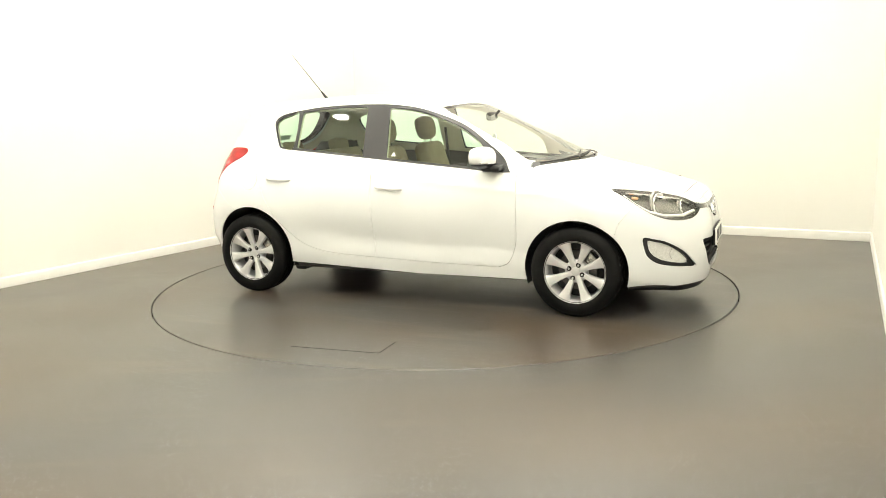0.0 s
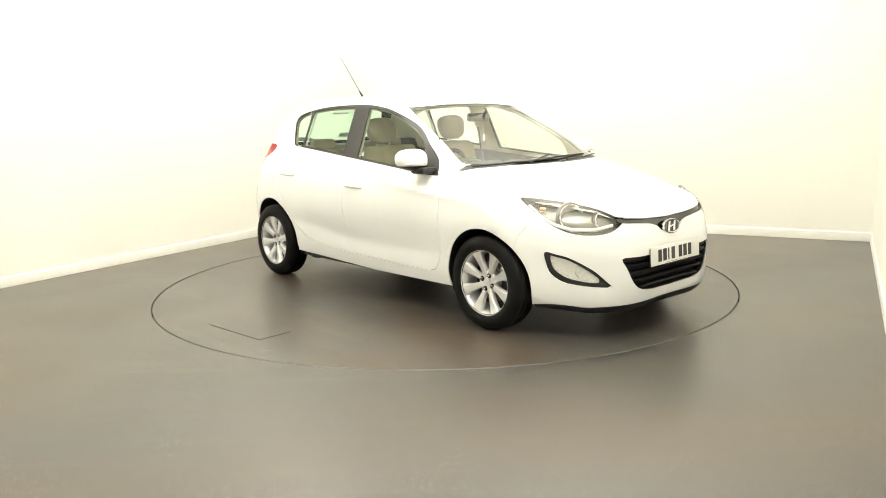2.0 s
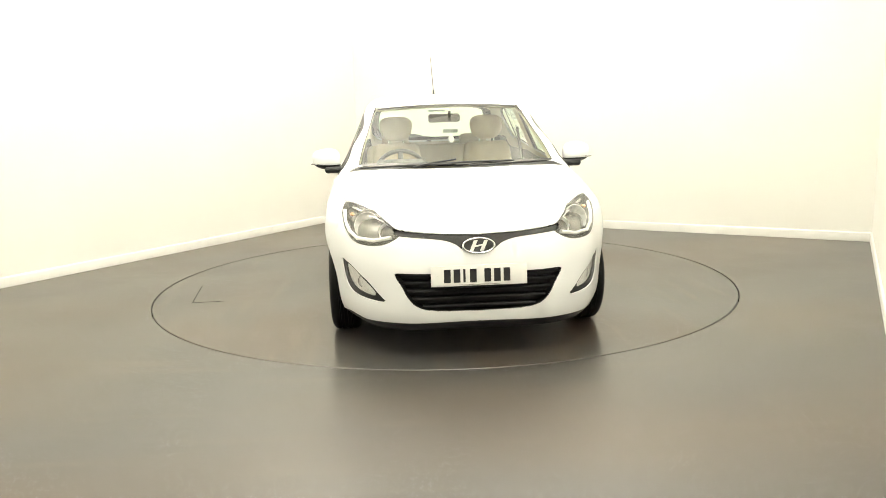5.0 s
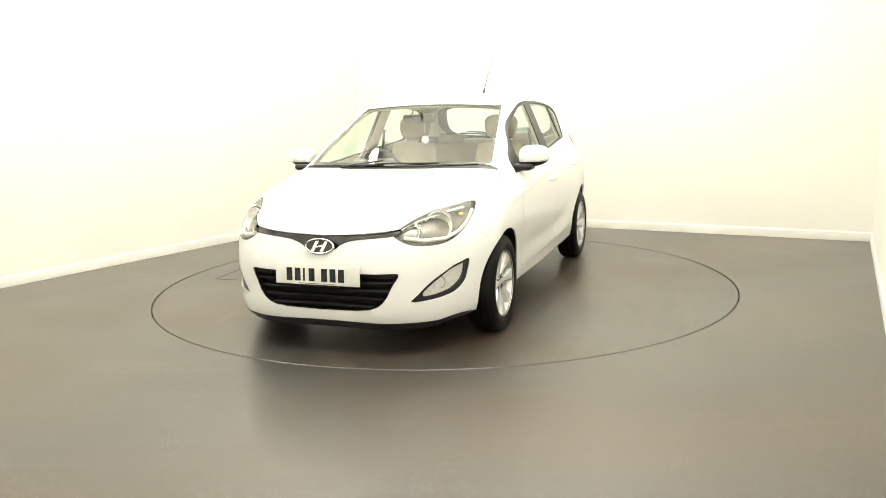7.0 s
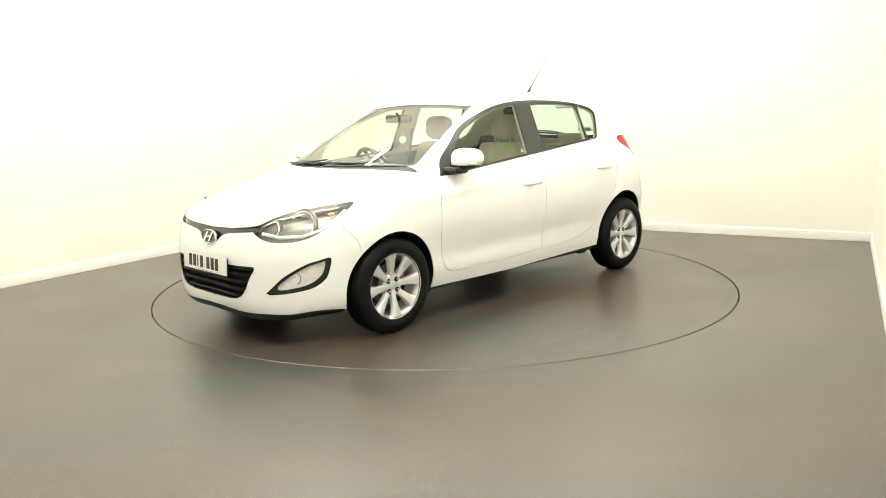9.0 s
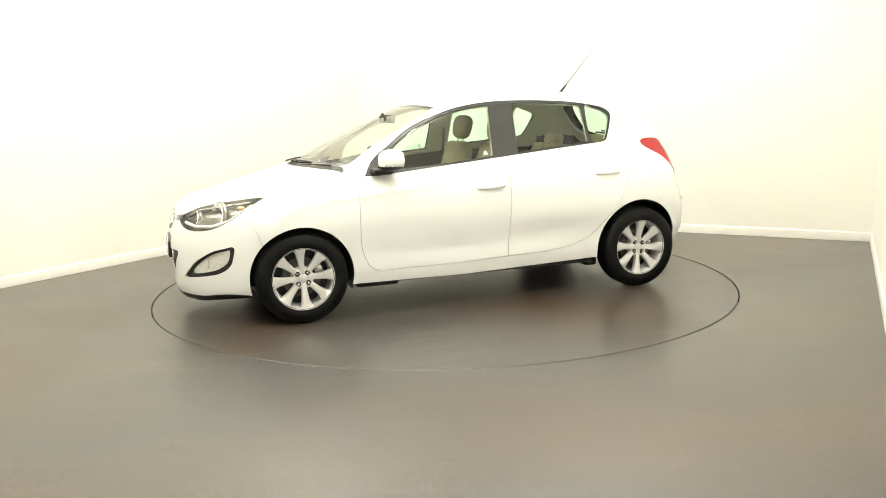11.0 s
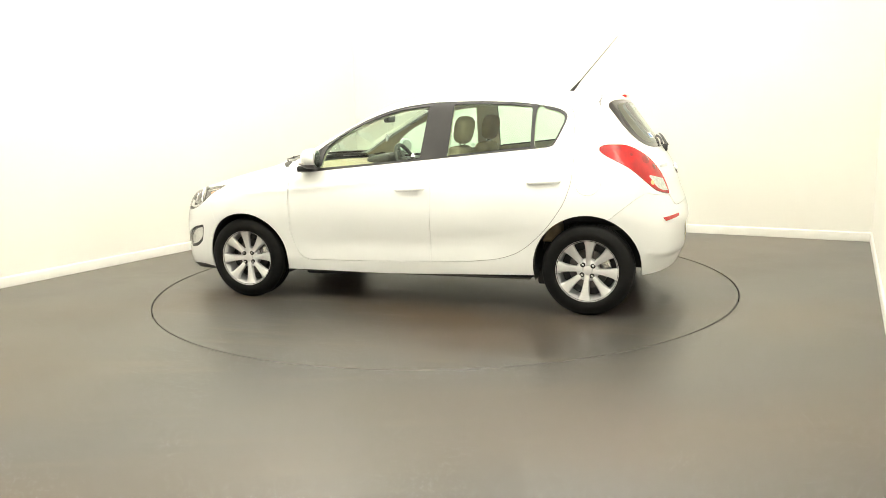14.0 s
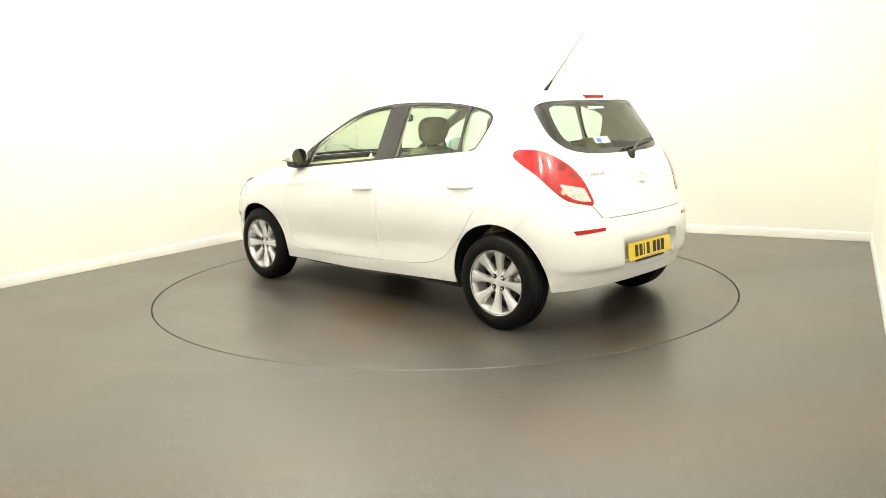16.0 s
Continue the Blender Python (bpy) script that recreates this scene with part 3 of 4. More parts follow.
def skin(name, region, mat, parent, side=0, depth=0.0, lip=0.009, label="", sel=None):
    """A panel of the skin: side 1 left, -1 right, 0 both halves in one mesh; depth inwards; lip: how far its rim turns in."""
    pick = (REGION == region) if sel is None else sel
    T = SKIN_T[pick]
    used, inv = np.unique(T, return_inverse=True)
    T = inv.reshape(-1, 3)
    N = SKIN_N[used]
    V = SKIN_V[used] - N * depth
    if lip:
        e = np.concatenate([T[:, [0, 1]], T[:, [1, 2]], T[:, [2, 0]]])
        key = np.sort(e, 1)
        key = key[:, 0].astype(np.int64) * (len(V) + 1) + key[:, 1]
        _, first, cnt = np.unique(key, return_index=True, return_counts=True)
        e = e[first[cnt == 1]]
        e = e[~((V[e[:, 0], 1] < 1e-6) & (V[e[:, 1], 1] < 1e-6))]
        a, b = V[e[:, 0]], V[e[:, 1]]
        na, nb = N[e[:, 0]], N[e[:, 1]]
        out = np.cross(b - a, na)
        out /= np.maximum(np.linalg.norm(out, axis=1), 1e-9)[:, None]
        k, m = len(V), len(e)
        V = np.concatenate([V, a, b, b - nb * lip, a - na * lip])
        N = np.concatenate([N, out, out, out, out])
        i = np.arange(m) + k
        rim = np.concatenate([np.stack([i + m, i, i + 3 * m], 1), np.stack([i + m, i + 3 * m, i + 2 * m], 1)])
        if lip < 0:
            # a recess: its walls face inwards
            N[k:] *= -1
        T = np.concatenate([T, rim])
    flipy = np.array([1, -1, 1])
    if side == -1:
        V, N, T = V * flipy, N * flipy, T[:, ::-1]
    if side == 0:
        k = len(V)
        V, N, T = np.concatenate([V, V * flipy]), np.concatenate([N, N * flipy]), np.concatenate([T, T[:, ::-1] + k])
    me = bpy.data.meshes.new(name)
    me.from_pydata(V.tolist(), [], T.tolist())
    me.polygons.foreach_set("use_smooth", np.ones(len(T), bool))
    me.normals_split_custom_set_from_vertices(N.tolist())
    me.materials.append(mat)
    ob = new(name, me)
    ob.parent = parent
    return tagged(ob, label)


def on_skin(O, D):
    """Where a ray from inside meets the skin, and the normal there."""
    p = cast(np.array([O], float), np.array([D], float))
    return Vector(p[0]), Vector(normals(p)[0])


car = empty("car")
tagged(car, "white five-door hatchback car on the turntable", "car")
skin("body_shell", "shell", M_PAINT, car, 0)
skin("panel_seam", "seam", M_SEAL_SHADE, car, 0, 0.010, 0, "narrow shut lines between panels")
skin("bonnet", "hood", M_PAINT, car, 0)
front_bumper = skin("front_bumper", "bumper_front", M_PAINT, car, 0)
rear_bumper = skin("rear_bumper", "bumper_rear", M_PAINT, car, 0)
tailgate = skin("tailgate", "tailgate", M_PAINT, car, 0)
screen = skin("windscreen", "clear_screen", M_WSGLASS, car, 0, 0.004, 0, "clear windscreen glass")
skin("border", "windscreen", M_FRIT, screen, 0, 0.003, 0, "black windscreen border")
rear_glass = skin("rear_window", "clear_rear", M_GLASS, tailgate, 0, 0.004, 0, "tinted rear window")
skin("rear_window_border", "rear_window", M_FRIT, tailgate, 0, 0.003, 0, "black rear window border")
for glassy in (screen, rear_glass):
    glassy.visible_shadow = False
DOORS = {}
for side in (1, -1):
    skin("fender", "fender", M_PAINT, car, side)
    for which in ("front", "rear"):
        door = skin(which + "_door", "door_" + which, M_PAINT, car, side)
        DOORS[which, side] = door
        split = MID[:, 0] > -0.207
        skin("window_frame", "", M_PILLAR, door, side, 0.003, 0.006, "black window surround", sel=(REGION == "dlo") & (split if which == "front" else ~split))
        for pane in (("pane_front",) if which == "front" else ("pane_rear", "pane_quarter")):
            g = skin("window_pane", pane, M_GLASS, door, side, 0.007, 0, "green-tinted side window")
            g.visible_shadow = False
    skin("fuel_flap", "fuel_flap", M_PAINT, car, side) if side == 1 else skin("quarter_patch", "fuel_flap", M_PAINT, car, side, 0, 0)
    skin("tail_lamp", "tail_lamp", M_RED, car, side, -0.002, 0.02, "red tail lamp lens")
    skin("reversing_lens", "tail_white", M_CLEARLENS, car, side, -0.002, 0.02, "clear reversing and indicator lens")
    skin("fog_bezel", "fog_bezel", M_BLACK, front_bumper, side, 0.012, 0.02, "black fog lamp surround")
    fog = skin("fog_lamp", "fog_lamp", M_LENS, front_bumper, side, 0.006, 0, "clear fog lamp")
    fog.visible_shadow = False
    skin("fog_reflector", "fog_lamp", M_FOGBACK, front_bumper, side, 0.022, 0, "silver fog lamp reflector")
    head = skin("headlight", "headlight", M_LENS, car, side, -0.001, 0, "clear swept-back headlight")
    head.visible_shadow = False
    skin("housing", "headlight", M_LAMPMASK, head, side, 0.045, -0.045, "grey lamp housing")
skin("upper_grille", "upper_grille", M_GLOSS, car, 0, 0.010, -0.012, "gloss black upper grille")
skin("lower_grille", "grille", M_GRILLE, front_bumper, 0, 0.055, -0.055, "black lower grille")
skin("cowl", "cowl", M_BLACK, car, 0, 0.006, 0.02, "black cowl under the windscreen")
skin("plate_recess", "plate_recess", M_PAINT, rear_bumper, 0, 0.052, -0.052)

# ---- wheels ----
def make_wheel():
    wheel = empty("wheel", car)
    side = [(0.197, 0.078), (0.208, 0.087), (0.228, 0.0915), (0.247, 0.0925), (0.252, 0.0905), (0.270, 0.087), (0.286, 0.077), (0.2945, 0.066)]
    tread = [(0.2975, 0.056), (0.2985, 0.040), (0.291, 0.038), (0.291, 0.031), (0.2992, 0.029), (0.2995, 0.012), (0.2915, 0.010), (0.2915, 0.003)]
    prof = side + tread
    prof = prof + [(r, -h) for r, h in prof[::-1]]
    part("tyre", lathe(prof, 72), M_RUBBER, wheel, "black rubber tyre")
    rim = part("rim", lathe([(0.150, -0.080), (0.182, -0.075), (0.186, 0.02), (0.190, 0.062), (0.1965, 0.070), (0.2015, 0.083), (0.2045, 0.084), (0.2055, 0.080), (0.203, 0.074), (0.192, 0.05), (0.186, -0.075)], 64), M_ALLOY, wheel, "silver alloy rim")
    # one spoke: narrow at the hub, flared at the rim, with a raised spine
    bm = bmesh.new()
    rows = []
    for r, w, y in ((0.035, 0.019, 0.050), (0.060, 0.0175, 0.053), (0.090, 0.0185, 0.058), (0.125, 0.0225, 0.064), (0.160, 0.029, 0.069), (0.184, 0.037, 0.072), (0.196, 0.046, 0.074)):
        rows.append([bm.verts.new((sx * w * k, y + dy, r)) for sx, k, dy in ((-1, 1.08, -0.026), (-1, 1.0, -0.006), (-1, 0.8, 0.0), (-1, 0.18, 0.0015), (1, 0.18, 0.0015), (1, 0.8, 0.0), (1, 1.0, -0.006), (1, 1.08, -0.026))])
    for a, b in zip(rows, rows[1:]):
        for k in range(7):
            bm.faces.new((a[k], a[k + 1], b[k + 1], b[k]))
    bm.faces.new(rows[0])
    first = part("spoke", bm, M_ALLOY, wheel)
    for i in range(1, 8):
        s = new("spoke", first.data)
        s.parent = wheel
        s.matrix_basis = pose(0, 0, 0, 0, 45 * i + 0.0, 0)
    part("hub", lathe([(0.0, 0.052), (0.026, 0.053), (0.029, 0.0515), (0.0295, 0.048), (0.033, 0.050), (0.040, 0.051), (0.064, 0.050), (0.072, 0.044), (0.076, 0.03), (0.076, 0.0), (0.0, 0.0)], 40), M_ALLOY, wheel, "silver hub with round cap")
    nut = None
    for i in range(4):
        a = radians(45 + 90 * i)
        if nut is None:
            bm = lathe([(0.0, 0.010), (0.004, 0.010), (0.0075, 0.007), (0.0085, 0.0), (0.0085, -0.012)], 6)
            nut = part("wheel_nut", bm, M_CHROME, wheel, "dark-ringed chrome wheel nut")
            o = nut
        else:
            o = new("wheel_nut", nut.data)
            o.parent = wheel
        o.matrix_basis = pose(0.047 * math.cos(a), 0.0545, 0.047 * math.sin(a))
    # raised black rings painted in for the shade of the nut pockets
    for i in range(4):
        a = radians(45 + 90 * i)
        part("nut_pocket_shade", lathe([(0.008, 0.0028), (0.0160, 0.0028), (0.0165, 0.001), (0.0165, -0.006)], 20), M_BLACK, wheel).matrix_basis = pose(0.047 * math.cos(a), 0.0515, 0.047 * math.sin(a))
    part("brake_disc", lathe([(0.05, 0.012), (0.055, -0.004), (0.075, -0.004), (0.128, -0.004), (0.130, -0.016), (0.05, -0.016)], 40), M_STEEL, wheel, "grey steel brake disc")
    bm = box((0.0, -0.008, 0.0), (0.06, 0.05, 0.13), 0.012, pose(0, 0, 0, 0, 20, 0))
    bm.transform(Matrix.Translation((-0.115, 0, 0.03)))
    part("brake_caliper", bm, M_LAMPHOUSE, wheel)
    part("wheel_back", lathe([(0.0, -0.03), (0.18, -0.035), (0.182, -0.07)], 32), M_BLACK, wheel, "dark inner wheel")
    return wheel


HUB_Z = 0.2985
wheel = make_wheel()
wheel.matrix_basis = pose(1.2625, 0.752, HUB_Z, 0, 4, 0)
copy_thing(wheel, pose(-1.2625, 0.752, HUB_Z, 0, -5, 0))
copy_thing(wheel, pose(1.2625, -0.752, HUB_Z, 0, 22, 180))
copy_thing(wheel, pose(-1.2625, -0.752, HUB_Z, 0, 12, 180))

for wx, wz, wr in ((1.262, 0.300, 0.343), (-1.254, 0.312, 0.355)):
    for side in (1, -1):
        bm = bmesh.new()
        rows = []
        for k in range(29):
            a = radians(-16 + (214 if wx > 0 else 203) * k / 28)
            c, s = math.cos(a), math.sin(a)
            edge = cast(np.array([(wx + wr * c, 0.0, max(wz + wr * s, 0.23))]), np.array([(0.0, 1.0, 0.0)]))[0][1] - 0.012
            rows.append([bm.verts.new((wx + r * c, side * y, wz + r * s)) for r, y in ((0.02, 0.46), (wr, 0.46), (wr, 0.62), (wr, edge))])
        for a, b in zip(rows, rows[1:]):
            for k in range(3):
                bm.faces.new((a[k], a[k + 1], b[k + 1], b[k]))
        part("wheel_housing", bm, M_BLACK, car, "black wheel arch liner")

# ---- underside and lip ----
bm = bmesh.new()
add_box(bm, (0.0, 0, 0.245), (1.80, 1.54, 0.05), 0.02)
add_box(bm, (1.36, 0, 0.225), (1.10, 0.90, 0.06), 0.02)
add_box(bm, (-1.25, 0, 0.285), (0.82, 0.90, 0.06), 0.02)
add_box(bm, (0.72, 0.2, 0.19), (0.3, 0.9, 0.06), 0.02)
add_box(bm, (-0.2, -0.05, 0.20), (1.7, 0.16, 0.06), 0.02)
add_box(bm, (-0.95, 0.0, 0.20), (0.10, 1.30, 0.09), 0.02)
part("underbody", bm, M_BLACK, car, "dark underbody")
for side in (1, -1):
    part("sill_strip", box((-0.01, side * 0.755, 0.222), (1.74, 0.05, 0.016), 0.006), M_TRIM, car, "dark brownish strip along the lower sill")
ts = np.radians(np.linspace(-62, 62, 61))
O = np.array([(1.2, 0.0, 0.222)] * len(ts))
P = cast(O, np.stack([np.cos(ts), np.sin(ts), np.zeros(len(ts))], 1))
N2 = normals(P)
bm = bmesh.new()
rows = []
for p, nn in zip(P, N2):
    f = 1 - ramp(np.array([abs(p[1])]), 0.55, 0.80)[0] * 0.55
    rows.append([bm.verts.new((p[0] - nn[0] * d, p[1] - nn[1] * d, z)) for d, z in ((0.004, 0.222), (0.006, 0.205), (0.012 + 0.01, 0.205 - 0.022 * f), (0.045, 0.205 - 0.044 * f), (0.09, 0.205 - 0.044 * f), (0.10, 0.222))])
for a, b in zip(rows, rows[1:]):
    for k in range(5):
        bm.faces.new((a[k], a[k + 1], b[k + 1], b[k]))
part("front_lip", bm, M_BLACK, front_bumper, "black lower lip of the bumper")

# ---- front: grille bars, badge, plate ----
for z, half_w in ((0.300, 0.31), (0.345, 0.365), (0.390, 0.395), (0.435, 0.42), (0.470, 0.44)):
    ys = np.linspace(-half_w, half_w, 25)
    P = cast(np.stack([np.full(25, 1.2), ys, np.full(25, z)], 1), np.tile(np.array([[1.0, 0, 0]]), (25, 1)))
    bm = bmesh.new()
    rows = [[bm.verts.new((p[0] - d, p[1], z + h)) for d, h in ((0.016, 0.006), (0.013, 0.0), (0.016, -0.009), (0.05, -0.010), (0.05, 0.010))] for p in P]
    for a, b in zip(rows, rows[1:]):
        for k in range(5):
            bm.faces.new((a[k], a[(k + 1) % 5], b[(k + 1) % 5], b[k]))
    part("grille_bar", bm, M_GRILLE, front_bumper)


def oval(rx, rz, n=40):
    return [(rx * math.cos(2 * math.pi * i / n), rz * math.sin(2 * math.pi * i / n)) for i in range(n)]


def ring_badge(name, m, rx, rz, parent, mat_in):
    """Chrome oval ring with two slanting bars on a dark field."""
    bm = bmesh.new()
    n = 44
    rows = []
    for i in range(n):
        a = 2 * math.pi * i / n
        rows.append([bm.verts.new(((rx - d) * math.cos(a), (rz - d) * math.sin(a), h)) for d, h in ((0.0, -0.006), (0.001, 0.003), (0.006, 0.007), (0.011, 0.004), (0.012, -0.006))])
    for i in range(n):
        a, b = rows[i], rows[(i + 1) % n]
        for k in range(4):
            bm.faces.new((a[k], a[k + 1], b[k + 1], b[k]))
    for sx in (-1, 1):
        t = prism([(sx * 0.028 - 0.011 + 0.013, rz * 0.60), (sx * 0.028 + 0.011 + 0.013, rz * 0.66), (sx * 0.028 + 0.011 - 0.013, -rz * 0.60), (sx * 0.028 - 0.011 - 0.013, -rz * 0.66)], 0.008)
        merge(bm, t, Matrix.Translation((0, 0, 0.004)))
    merge(bm, prism([(-0.028, -0.010), (0.028, 0.001), (0.028, 0.010), (-0.028, -0.001)], 0.008), Matrix.Translation((0, 0, 0.003)))
    bm.transform(m)
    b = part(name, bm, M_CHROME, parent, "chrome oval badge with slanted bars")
    part(name + "_field", prism(oval(rx - 0.006, rz - 0.006), 0.006, m), mat_in, parent)
    return b


# axes for things that face forwards or backwards: their x runs along the car's width
FACE_F = Matrix(((0, 0, 1, 0), (1, 0, 0, 0), (0, 1, 0, 0), (0, 0, 0, 1)))
FACE_R = Matrix(((0, 0, -1, 0), (-1, 0, 0, 0), (0, 1, 0, 0), (0, 0, 0, 1)))
ring_badge("badge", pose(2.036, 0, 0.628, 0, -14, 0) @ FACE_F, 0.092, 0.046, car, M_GLOSS)

def number_plate(name, m, w, mat, parent, label):
    plate = part(name, prism([(-w / 2, -0.0555), (w / 2, -0.0555), (w / 2, 0.0555), (-w / 2, 0.0555)], 0.006, m, 0.002), mat, parent, label)
    x = -0.19
    for i in range(7):
        wide = 0.012 if i == 2 else 0.036
        step = 0.052 if i != 2 else 0.036
        x += 0.026 if i == 4 else 0
        part("character_bar", prism([(x, -0.036), (x + wide, -0.036), (x + wide, 0.036), (x, 0.036)], 0.0015, m @ Matrix.Translation((0, 0, 0.0012))), M_INK, plate)
        x += step
    part("maker_bar", prism([(-0.11, -0.0505), (0.11, -0.0505), (0.11, -0.0470), (-0.11, -0.0470)], 0.001, m @ Matrix.Translation((0, 0, 0.0008))), M_LAMPHOUSE, plate)
    for sx in (-1, 1):
        part("plate_screw", lathe([(0.0, 0.002), (0.004, 0.0018), (0.005, 0.0)], 10, "Z"), M_PLATE_W if mat is M_PLATE_W else M_PLATE_Y, plate).matrix_basis = m @ Matrix.Translation((sx * w * 0.44, 0.0, 0.0005))
    return plate


number_plate("number_plate", pose(2.076, -0.005, 0.474, 0, -3, 0) @ FACE_F, 0.52, M_PLATE_W, front_bumper, "white front number plate with dark bars")
part("plate_holder", box((2.058, -0.005, 0.466), (0.022, 0.49, 0.105), 0.004), M_BLACK, front_bumper)
part("plate_holder_strip", box((2.068, -0.005, 0.412), (0.010, 0.27, 0.010), 0.003), M_BLACK, front_bumper)

# ---- headlights: bowls, bulbs ----
for side in (1, -1):
    head = [o for o in car.children if o.name.startswith("headlight")][0 if side == 1 else 1]
    for (bx, by, bz), r, aim in (((1.742, 0.592, 0.716), 0.074, 22), ((1.872, 0.478, 0.694), 0.050, 14)):
        m = Matrix.Translation((bx, side * by, bz)) @ pose(0, 0, 0, 0, -10, side * aim)
        # fluted bowl: its rim steps in and out round the axis
        bm = lathe([(0.012, -0.034), (r * 0.45, -0.030), (r * 0.75, -0.014), (r * 0.93, 0.004), (r, 0.020), (r * 1.05, 0.020), (r * 1.06, 0.010)], 48, "X")
        for v in bm.verts:
            q = math.hypot(v.co.y, v.co.z)
            if q > r * 0.3:
                v.co.x += 0.004 * math.cos(12 * math.atan2(v.co.z, v.co.y)) * min(1, q / r)
        bm.transform(m)
        part("reflector_bowl", bm, M_REFLECT, head, "silver fluted reflector bowl")
        bm = lathe([(r * 1.05, 0.012), (r * 1.22, 0.008), (r * 1.26, -0.006), (r * 1.06, -0.014)], 36, "X", True)
        bm.transform(m)
        part("bowl_collar", bm, M_LAMPMASK, head, "grey collar round the bowl")
        bm = lathe([(0.0, 0.014), (r * 0.16, 0.010), (r * 0.19, 0.0), (r * 0.17, -0.030)], 20, "X")
        bm.transform(m)
        part("bulb", bm, M_CHROME, head)
    # bright strip that runs under both bowls and up to the outer tip
    P = [on_skin((1.2, 0.2, 0.62), Vector((x - 1.2, y - 0.2, z - 0.62)).normalized())[0] for x, y, z in ((1.935, 0.470, 0.672), (1.88, 0.56, 0.652), (1.80, 0.655, 0.655), (1.72, 0.715, 0.685), (1.64, 0.745, 0.735), (1.57, 0.755, 0.790))]
    part("light_strip", tube([(p.x - 0.016, side * (p.y - 0.012), p.z) for p in P], 0.011), M_FOGBACK, head, "pale strip under the bowls")
    bm = bmesh.new()
    bmesh.ops.create_uvsphere(bm, u_segments=14, v_segments=8, radius=0.016)
    bm.transform(Matrix.Translation((1.612, side * 0.684, 0.768)) @ Matrix.Diagonal((1.5, 0.9, 0.7, 1)))
    part("indicator_bulb", bm, M_AMBER, head, "amber indicator bulb")
    # bright chrome brow and dark mask between the bowls
    P = [on_skin((1.2, 0.2, 0.62), Vector((x - 1.2, y - 0.2, z - 0.62)).normalized())[0] for x, y, z in ((1.94, 0.43, 0.715), (1.85, 0.51, 0.757), (1.70, 0.60, 0.785), (1.56, 0.68, 0.805))]
    part("brow", tube([(p.x - 0.018, side * (p.y - 0.012), p.z - 0.010) for p in P], 0.008), M_CHROME, head)
    # fog bulb
    p, nn = on_skin((1.2, 0.2, 0.42), Vector((1.86 - 1.2, 0.64 - 0.2, 0.0)).normalized())
    bm = lathe([(0.010, -0.012), (0.026, -0.004), (0.034, 0.012), (0.038, 0.012)], 28, "X")
    bm.transform(Matrix.Translation((p.x - 0.032, side * (p.y - 0.025), 0.418)) @ pose(0, 0, 0, 0, 0, side * 25))
    part("fog_bulb", bm, M_CHROME, front_bumper, "round silver fog bulb bowl")
    # tail lamp: darker red round patches lying on the lens
    for x, y, z, r in ((-1.615, 0.64, 1.005, 0.034), (-1.665, 0.60, 0.955, 0.026), (-1.52, 0.69, 1.04, 0.014)):
        p, nn = on_skin((-1.2, 0.2, 0.95), Vector((x + 1.2, y - 0.2, z - 0.95)).normalized())
        bm = lathe([(0.0, 0.003), (r * 0.7, 0.0025), (r, 0.0)], 20, "Z")
        bm.transform(Matrix.Translation(p) @ nn.to_track_quat("Z", "Y").to_matrix().to_4x4())
        if side == -1:
            bm.transform(Matrix.Diagonal((1, -1, 1, 1)))
        part("lens_dark_patch", bm, M_DARKRED, car, "dark red round patch on the lens")
    p, nn = on_skin((-1.2, 0.2, 0.86), Vector((-1.66 + 1.2, 0.68 - 0.2, 0.0)).normalized())
    bm = lathe([(0.0, 0.003), (0.012, 0.002), (0.016, 0.0)], 20, "Z")
    bm.transform(Matrix.Translation(p + nn * 0.002) @ nn.to_track_quat("Z", "Y").to_matrix().to_4x4())
    if side == -1:
        bm.transform(Matrix.Diagonal((1, -1, 1, 1)))
    part("indicator_spot", bm, M_AMBER, car, "amber indicator spot")

